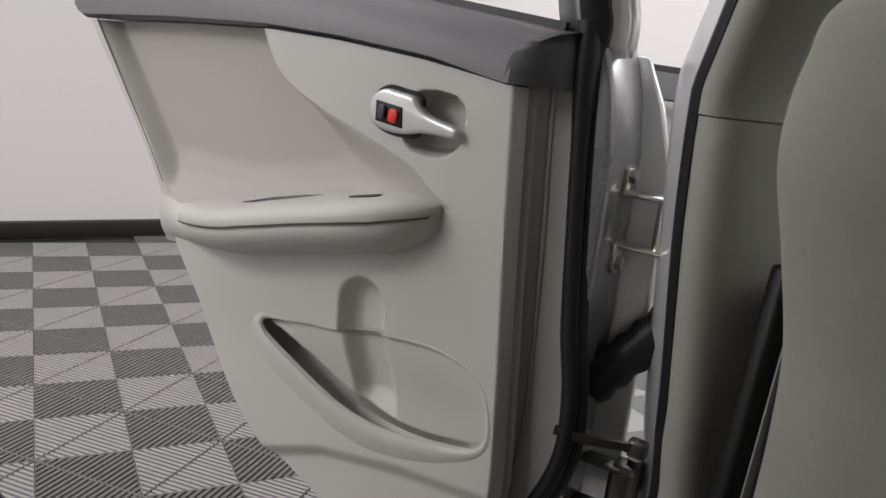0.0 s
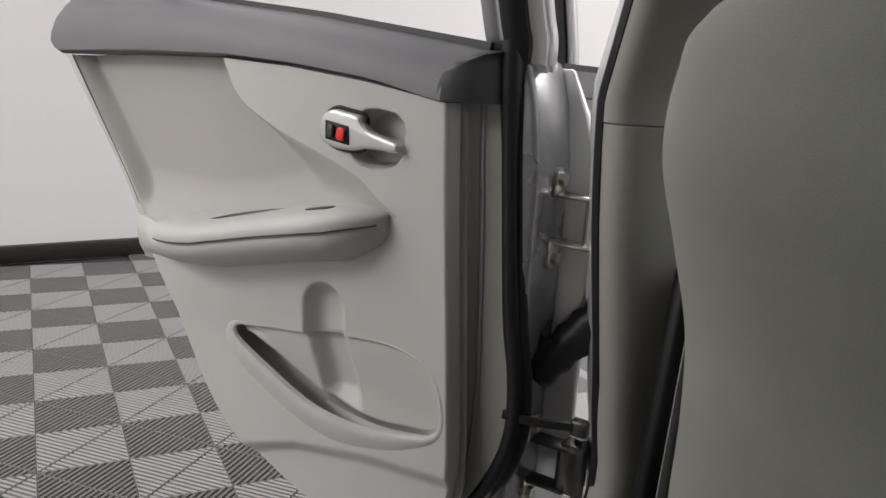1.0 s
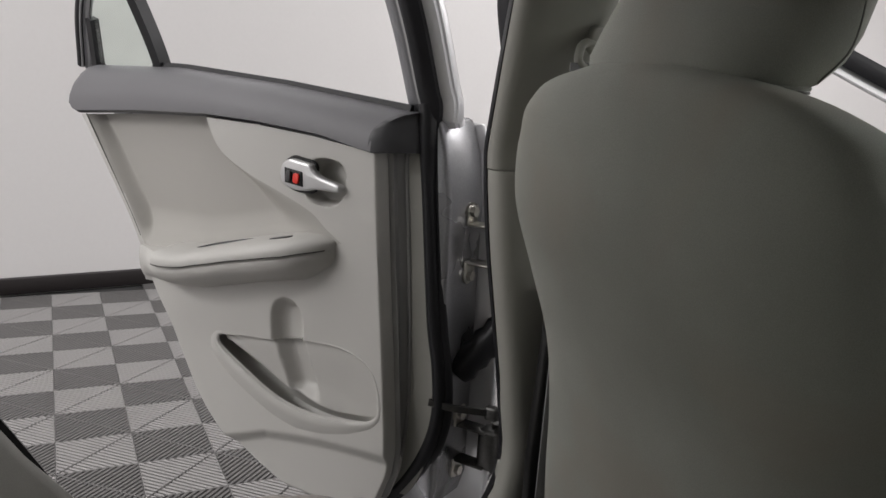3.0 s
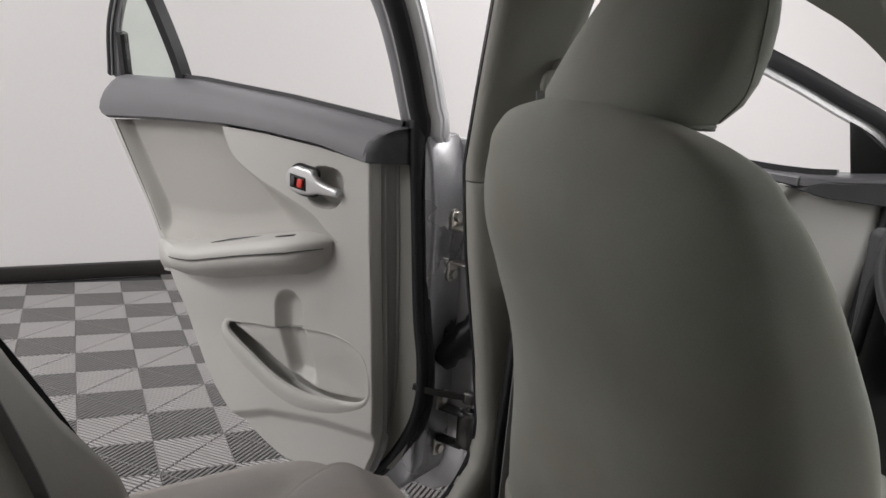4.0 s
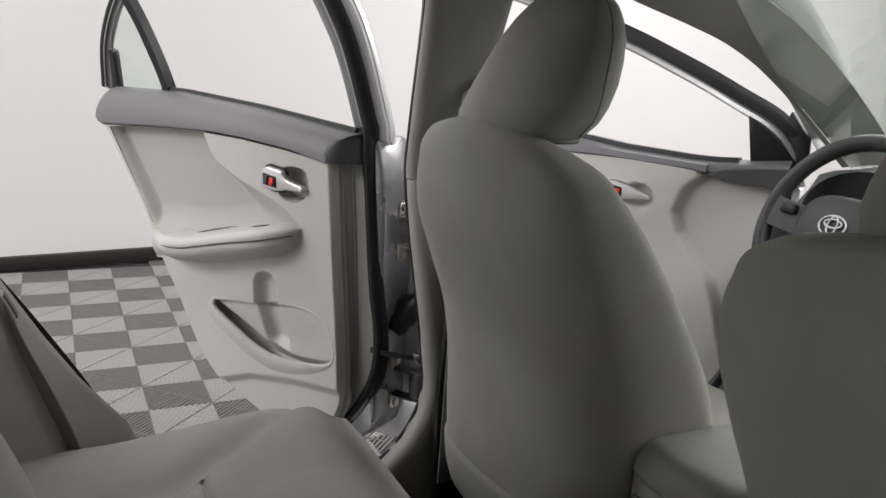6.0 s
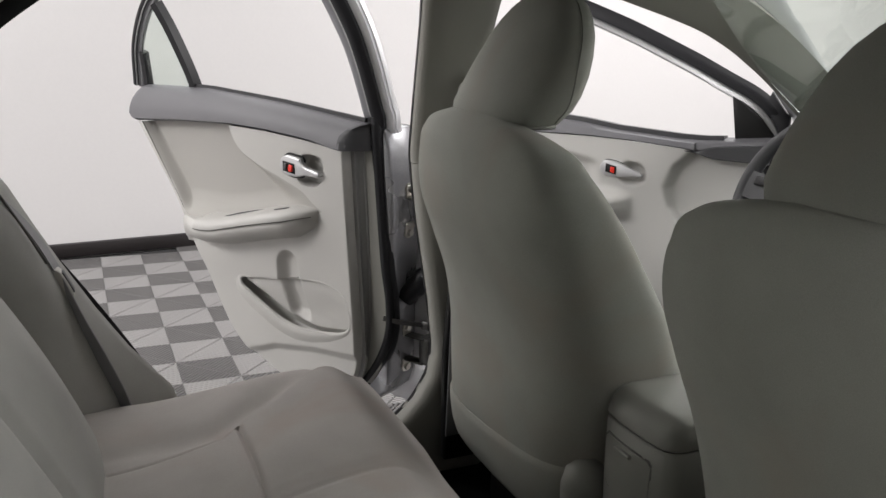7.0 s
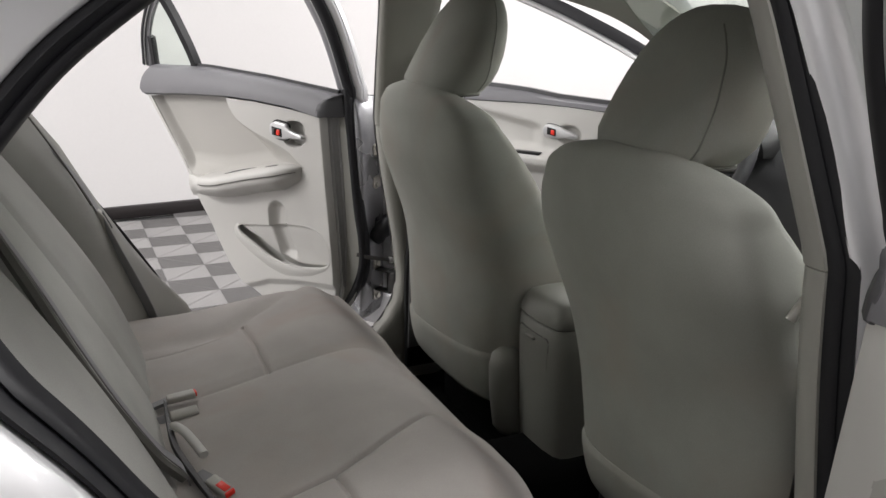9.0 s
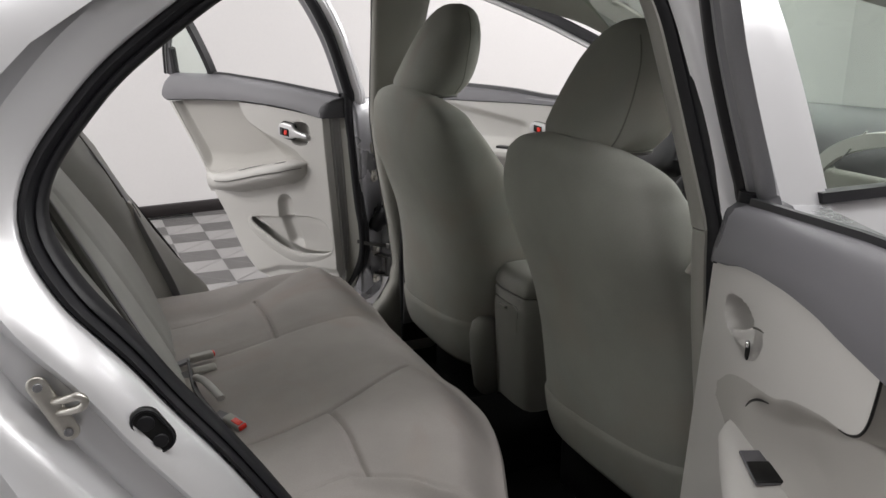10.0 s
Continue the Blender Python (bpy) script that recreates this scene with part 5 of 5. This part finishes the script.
part("console_body", console_rings(((0.235, 0.730, 0.094), (0.33, 0.708, 0.093), (0.45, 0.699, 0.090), (0.58, 0.692, 0.089), (0.638, 0.692, 0.090), (0.641, 0.695, 0.088)), 1.05), CONSOLE, console, "grey plastic console box")
part("lid_gap", console_rings(((0.640, 0.697, 0.086), (0.645, 0.697, 0.086)), 1.045), SEAM, console)
part("lid", console_rings(((0.644, 0.694, 0.089), (0.647, 0.691, 0.091), (0.663, 0.694, 0.090), (0.676, 0.700, 0.086), (0.686, 0.708, 0.080), (0.691, 0.720, 0.070), (0.693, 0.745, 0.050)), 1.04), CONSOLE, console, "padded grey console lid")
def door_plate(w0, w1, z0, z1, x, thick):
    """A plate with cut corners that lies on the sloping back of the console."""
    c = 0.007
    pts = [(-w0 + c, z0), (w0 - c, z0), (w0, z0 + c), (w1, z1 - c), (w1 - c, z1), (-w1 + c, z1), (-w1, z1 - c), (-w0, z0 + c)]
    at = lambda z: float(np.interp(z, [0.45, 0.58, 0.63], [0.700, 0.688, 0.688])) + x
    n = len(pts)
    rim = [((1 - f) * pts[i][0] + f * pts[(i + 1) % n][0], (1 - f) * pts[i][1] + f * pts[(i + 1) % n][1]) for i in range(n) for f in (0, 0.25, 0.5, 0.75)]
    bow = lambda y: 0.0045 * abs(y / 0.056) ** 3
    mid = (0.0, (z0 + z1) / 2)
    rows = [[(at(z) + bow(y), YC + 0.026 + y, z) for y, z in rim]]
    for k in (1.0, 0.98, 0.7, 0.4, 0.05):
        ring = [(mid[0] + (y - mid[0]) * k, mid[1] + (z - mid[1]) * k) for y, z in rim]
        rows.append([(at(z) + bow(y) - thick, YC + 0.026 + y, z) for y, z in ring])
    return loft(rows)


part("door_gap", door_plate(0.053, 0.056, 0.527, 0.619, 0.004, 0.0046), SEAM, console)
ash = part("ashtray_door", door_plate(0.0505, 0.0535, 0.5295, 0.6165, 0.003, 0.0047), CONSOLE, console, "grey hinged rear pocket door")
part("pull_lip", rbox((0.012, 0.036, 0.006), 0.0028, 3, (0.686, YC + 0.030, 0.606)), CONSOLE, ash)


# ---- dashboard and steering wheel ----
dash = thing("dashboard", "charcoal and grey dashboard with hooded gauges", "dashboard")
rings = []
for y in np.linspace(-0.64, 0.63, 41):
    c = 0.075 * (1 - (y / 0.66) ** 2)
    k = 0.11 * float(smooth01(y, 0.42, 0.60))
    rings.append([(1.50 + k, YC + y, 0.62), (1.42 + k, YC + y, 0.66), (1.41 + k, YC + y, 0.78), (1.43 + k, YC + y, 0.87 + 0.3 * c), (1.48 + k, YC + y, 0.915 + 0.6 * c), (1.56 + 0.5 * k, YC + y, 0.945 + 0.9 * c), (1.66, YC + y, 0.953 + c), (1.85, YC + y, 0.935 + c), (1.85, YC + y, 0.5), (1.62, YC + y, 0.5)])
part("dash_top", loft(rings), CHAR, dash, "charcoal plastic dash top")
hood = []
for x, r in ((1.40, 0.0), (1.41, 0.10), (1.48, 0.11), (1.60, 0.06)):
    hood.append([(x, SEAT_L + 1.6 * max(r, 0.01) * math.cos(a), 0.90 + max(r, 0.01) * math.sin(a)) for a in np.linspace(0, math.pi, 16)])
part("gauge_hood", loft(hood[1:]), BLACK, dash, "black gauge hood")

arc = spline([(1.44, -0.05, 0.76), (1.425, -0.075, 0.86), (1.43, -0.118, 0.935), (1.445, -0.20, 0.980), (1.46, -0.32, 0.992), (1.47, -0.48, 0.975)], 8)
part("dash_arch", sweep(arc, [(-0.016, -0.012), (0.016, -0.012), (0.018, 0.0), (0.012, 0.010), (-0.012, 0.010), (-0.018, 0.0)], up=(1, 0, 0)), PANEL, dash, "light grey arched trim")
part("glovebox", rbox((0.03, 0.44, 0.22), 0.012, 3, (1.42, -0.34, 0.80)), TRIM, dash, "grey glovebox panel")
vent = part("vent", rbox((0.02, 0.15, 0.06), 0.006, 2, (1.435, 0.045, 0.925)), BLACK, dash, "black centre air vents")
for k in range(5):
    part("vane", rbox((0.006, 0.14, 0.003), 0.001, 1, (1.423, 0.045, 0.902 + 0.0115 * k)), CHAR, vent)


wheel = thing("steering_wheel", "charcoal steering wheel with chrome emblem", "steering wheel")
WM = Matrix.Translation((1.327, 0.376, 0.893)) @ Matrix.Rotation(radians(22), 4, "Y")
bm = bmesh.new()
rr = [[bm.verts.new((0.018 * math.cos(b), (0.177 + 0.016 * math.sin(b)) * math.cos(a), (0.177 + 0.016 * math.sin(b)) * math.sin(a))) for b in np.linspace(0, 2 * math.pi, 12, endpoint=False)] for a in np.linspace(0, 2 * math.pi, 48, endpoint=False)]
for i in range(48):
    for j in range(12):
        bm.faces.new((rr[i][j], rr[(i + 1) % 48][j], rr[(i + 1) % 48][(j + 1) % 12], rr[i][(j + 1) % 12]))
part("rim", bm, CHAR, wheel, "charcoal wheel rim", WM)
hub = part("hub", loft([[(x, r * 0.095 * (abs(math.cos(a)) ** 0.7) * math.copysign(1, math.cos(a)), r * 0.07 * (abs(math.sin(a)) ** 0.7) * math.copysign(1, math.sin(a)) - 0.005) for a in np.linspace(0, 2 * math.pi, 32, endpoint=False)] for x, r in ((0.05, 1.0), (0.0, 1.0), (-0.02, 0.95), (-0.03, 0.8), (-0.034, 0.5))]), CHAR, wheel, "charcoal airbag cover", WM)
for s in (1, -1):
    spoke = part("spoke", sweep([(0.005, s * 0.08, 0.0), (0.002, s * 0.13, 0.005), (0.0, s * 0.177, 0.01)], [(-0.012, -0.03), (0.012, -0.03), (0.012, 0.03), (-0.012, 0.03)]), CHAR, wheel, m=WM)
    part("switch_pad", rbox((0.012, 0.035, 0.02), 0.003, 2, (-0.012, s * 0.125, 0.018)), BLACK, spoke, m=WM)
part("lower_spoke", sweep([(0.005, 0, -0.06), (0.003, 0, -0.12), (0.0, 0, -0.177)], [(-0.035, -0.01), (0.035, -0.01), (0.035, 0.01), (-0.035, 0.01)], up=(1, 0, 0)), CHAR, wheel, m=WM)
for ry, rz, tilt in ((0.028, 0.019, 0), (0.010, 0.018, 0), (0.018, 0.008, 0)):
    dz = 0.004 if (ry, rz) == (0.018, 0.008) else 0
    part("emblem", tube([(-0.037, ry * math.cos(a), rz * math.sin(a) + dz) for a in np.linspace(0, 2 * math.pi, 25)], 0.0020, 6, up=(1, 0, 0)), SATIN, hub, "plain silver oval", WM)


# ---- seat belts ----
def belt(points, width, label, up):
    b = thing("seat_belt", label, "seat belt", "seat belts")
    part("strap", sweep(spline(points, 8), [(-width / 2, -0.001), (width / 2, -0.001), (width / 2, 0.001), (-width / 2, 0.001)], up=up), WEB, b, "flat woven grey strap")
    return b


far_belt = belt([(-0.068, 0.690, 0.765), (-0.056, 0.682, 0.735), (-0.038, 0.672, 0.690), (-0.012, 0.668, 0.628), (0.014, 0.665, 0.560), (0.030, 0.658, 0.505)], 0.040, "grey seat belt hanging beside the rear bench", (0.55, 0.75, 0.3))
part("upper_strap", sweep(spline([(-0.208, 0.690, 1.040), (-0.180, 0.698, 0.990), (-0.139, 0.700, 0.922), (-0.093, 0.699, 0.845), (-0.062, 0.696, 0.780)], 8), [(-0.019, -0.001), (0.019, -0.001), (0.019, 0.001), (-0.019, 0.001)], up=(0.85, -0.15, 0.5)), WEB, far_belt, "flat woven grey strap")
guide_pose = pose(-0.060, 0.694, 0.758, 0, -24, 0)
guide = part("guide", prism(oval(0, 0, 0.013, 0.032, 24, 3.2), 0.034, 0.005, -0.017, 3), BUCKLE, far_belt, "pale plastic belt guide", guide_pose)
part("slot", rbox((0.006, 0.024, 0.040), 0.002, 2, (0.012, 0.0, 0.0)), CHAR, guide, m=guide_pose)
part("seam", tube(spline([(-0.190, 0.664, 1.016), (-0.152, 0.668, 0.950), (-0.110, 0.665, 0.872), (-0.078, 0.662, 0.805)], 5), 0.002, 6), SEAM, bench)
belt([(-0.225, -0.075, 0.985), (-0.166, -0.085, 0.865), (-0.138, -0.095, 0.805), (-0.110, -0.10, 0.745), (-0.083, -0.10, 0.69), (-0.043, -0.09, 0.615), (-0.010, -0.075, 0.565), (0.000, -0.07, 0.525)], 0.024, "grey seat belt lying along the split of the backrest", (0.9, 0, 0.5))
front_belt = belt([(0.662, 0.618, 1.085), (0.668, 0.612, 0.95), (0.676, 0.628, 0.70), (0.684, 0.650, 0.36)], 0.044, "grey seat belt hanging from the pillar beside the front seat", (0, 1, 0))
guide_pose = pose(0.674, 0.622, 1.092, 0, 12, 6)
rim = oval(0, 0, 0.022, 0.015, 28, 3.0)
guide = part("guide", tube([(a, 0, b) for a, b in np.vstack([rim, rim[:1]])], 0.0055, 8, up=(0, 1, 0)), TRIM, front_belt, "greige plastic belt guide", guide_pose)
part("guide_cover", prism(oval(0, 0.020, 0.014, 0.018, 24, 3.0), 0.010, 0.005, -0.004, 3), TRIM, guide, "greige plastic cover", guide_pose)
part("split_line", tube(spline([(-0.228, -0.103, 0.985), (-0.173, -0.113, 0.865), (-0.118, -0.126, 0.745), (-0.050, -0.113, 0.615), (-0.012, -0.088, 0.555)], 8), 0.008, 6), SEAM, bench)


def buckle(m, label, red=True):
    b = thing("belt_buckle", label, "belt buckle", "belt buckles")
    part("housing", rbox((0.050, 0.020, 0.013), 0.004, 3), BUCKLE, b, "pale plastic housing", m)
    if red:
        part("release", rbox((0.006, 0.016, 0.009), 0.002, 2, (0.0245, 0, 0.001)), RED, b, "red release button", m)
    part("stalk", sweep([(-0.025, 0, -0.002), (-0.06, 0, -0.008)], [(-0.009, -0.003), (0.009, -0.003), (0.009, 0.003), (-0.009, 0.003)]), WEB, b, m=m)
    return b


buckle(pose(0.024, 0.188, 0.552, 0, -4, 3), "pale belt buckle with red button lying on the bench")
buckle(pose(0.022, 0.142, 0.541, 24, -2, 8), "small pale belt buckle sunk in the seat fold", False)
tail = buckle(pose(0.036, -0.118, 0.546, 14, 2, -66), "belt buckle with bright red face at the seat fold")
part("red_face", rbox((0.024, 0.012, 0.004), 0.0015, 2, (0.010, 0, 0.0055)), RED, tail, "red plastic face", pose(0.036, -0.118, 0.546, 14, 2, -66))
part("strap", sweep(spline([(-0.004, 0.070, 0.560), (0.006, 0.040, 0.565), (0.015, 0.000, 0.566), (0.026, -0.045, 0.561)], 5), [(-0.007, -0.003), (-0.004, -0.006), (0.004, -0.006), (0.007, -0.003), (0.007, 0.003), (0.004, 0.006), (-0.004, 0.006), (-0.007, 0.003)]), PANEL, tail, "pale plastic stalk")


# black strip laid into the fold in place of its deep shade
part("fold_gap", sweep(spline([(-0.004, 0.19, 0.549), (-0.008, 0.10, 0.550), (-0.008, 0.012, 0.551), (0.006, -0.082, 0.551), (0.022, -0.168, 0.551), (0.034, -0.23, 0.550)], 6), [(-0.006, -0.003), (0.006, -0.003), (0.004, 0.003), (-0.004, 0.003)], scale=[0.3 + 0.7 * math.sin(math.pi * min(1, (k + 2) / 34)) for k in range(31)]), BLACK, bench, "black strip for the shade in the gap at the backrest's foot")


# ---- near front door, closed, seen through the rear door's window ----
fd = thing("front_passenger_door", "closed silver front car door seen from outside", "car door", "car doors")
rings = []
for z in np.linspace(0.34, 1.015, 14):
    o = float(np.interp(z, [0.3, 0.6, 0.9, 1.015], [0.10, 0.135, 0.13, 0.115]))
    h = half(z)
    rings.append([(0.645, YC - (h + o), z), (1.70, YC - (h + o + 0.01), z), (1.70, YC - (h + o - 0.05), z), (0.645, YC - (h + o - 0.05), z)])
part("skin", loft(rings), SILVER, fd, "silver painted door skin")
part("belt_moulding", sweep([(x, YC - half(1.02) - 0.118, 1.022) for x in np.linspace(0.70, 1.68, 12)], [(-0.012, -0.006), (0.012, -0.006), (0.010, 0.008), (-0.010, 0.008)]), RUBBER, fd, "black belt moulding")
rings = []
for z in np.linspace(1.0, 1.33, 14):
    xr = float(np.interp(z, [1.0, 1.13, 1.25, 1.35], [0.640, 0.628, 0.615, 0.60]))
    xf = float(np.interp(z, [1.0, 1.09, 1.23, 1.35], [0.722, 0.698, 0.673, 0.65]))
    h = half(z)
    rings.append([(xr, YC - (h + 0.122), z), (xf, YC - (h + 0.124), z), (xf, YC - (h + 0.09), z), (xr, YC - (h + 0.08), z)])
part("window_frame", loft(rings), SILVER, fd, "silver painted window frame")
gl = bmesh.new()
gl.faces.new([gl.verts.new(side_point(x, z, -1, 0.10)) for x, z in ((0.71, 1.02), (1.55, 1.02), (1.15, 1.27), (0.665, 1.30))])
r = bmesh.ops.extrude_face_region(gl, geom=gl.faces[:])
bmesh.ops.translate(gl, vec=(0, 0.004, 0), verts=[v for v in r["geom"] if isinstance(v, bmesh.types.BMVert)])
g = part("window_glass", gl, GLASS, fd, "clear tinted window glass", smooth=False)
g.visible_shadow = False


# ---- interlocking floor tiles, each cell a ribbed square ----
CELL, GX, GY = 0.2, -0.138, 2.743


def rib_mesh(name, slope, split):
    """A square of slanted ribs with one crossing bar."""
    bm = bmesh.new()
    pitch, width, h, e = 0.0141, 0.0092, 0.012, CELL / 2 - 0.0008

    def bar(p, q, w, top):
        d = Vector((q[0] - p[0], q[1] - p[1])).normalized()
        n = Vector((-d.y, d.x)) * w / 2
        lower = [bm.verts.new((*(Vector(c) + s * n * 1.15), 0)) for c, s in ((p, 1), (p, -1), (q, -1), (q, 1))]
        upper = [bm.verts.new((*(Vector(c) + s * n * 0.85), top)) for c, s in ((p, 1), (p, -1), (q, -1), (q, 1))]
        bm.faces.new(upper[::-1])
        for i in range(4):
            bm.faces.new((lower[i], lower[(i + 1) % 4], upper[(i + 1) % 4], upper[i]))

    k = int(2 * e / (pitch * 0.7071)) // 2
    for i in range(-k, k + 1):
        c = i * pitch * 1.41421
        lo, hi = max(-e, c - e), min(e, c + e)
        if hi - lo > 0.012:
            mid = c / 2
            if split:
                bar((lo, slope * (lo - c)), (mid - 0.0022, slope * (mid - 0.0022 - c)), width, h)
                bar((mid + 0.0022, slope * (mid + 0.0022 - c)), (hi, slope * (hi - c)), width, h)
            else:
                bar((lo, slope * (lo - c)), (hi, slope * (hi - c)), width, h)
    if not split:
        bar((-e, slope * e), (e, -slope * e), 0.0055, h + 0.0006)
    for a, b in (((-e, -e), (e, -e)), ((e, -e), (e, e)), ((e, e), (-e, e)), ((-e, e), (-e, -e))):
        bar(a, b, 0.004, h - 0.0005)
    bmesh.ops.recalc_face_normals(bm, faces=bm.faces)
    me = bpy.data.meshes.new(name)
    bm.to_mesh(me)
    bm.free()
    return me


MESH_A, MESH_B = rib_mesh("tile_a", -1, True), rib_mesh("tile_b", 1, False)
MESH_A.materials.append(TILE_A), MESH_B.materials.append(TILE_B)
floor = bpy.data.objects["floor"]
for name, mat, odd in (("light_tiles", TILE_A, 1), ("dark_tiles", TILE_B, 0)):
    bm = bmesh.new()
    for i in range(-28, 40):
        for j in range(-40, 8):
            cx, cy = GX + (i + 0.5) * CELL, GY + (j + 0.5) * CELL
            if (i + j) % 2 == odd and cy < 3.80 + 0.114 * cx and not (-6 <= i < 8 and j >= -9) and abs(cy + 0.6) < 5.2 and abs(cx - 1) < 6.9:
                e = CELL / 2 - 0.0008
                bm.faces.new([bm.verts.new((cx + a * e, cy + b * e, -0.004)) for a, b in ((-1, -1), (1, -1), (1, 1), (-1, 1))])
    tagged(finish(name, bm, mat, floor, smooth=False), "", kind="stuff")
for i in range(-6, 8):
    for j in range(-9, 8):
        cx, cy = GX + (i + 0.5) * CELL, GY + (j + 0.5) * CELL
        if cy > 3.80 + 0.114 * cx:
            continue
        tile = new("tile", MESH_B if (i + j) % 2 == 0 else MESH_A)
        tile.location = (cx, cy, -0.012)
        tile.parent = floor
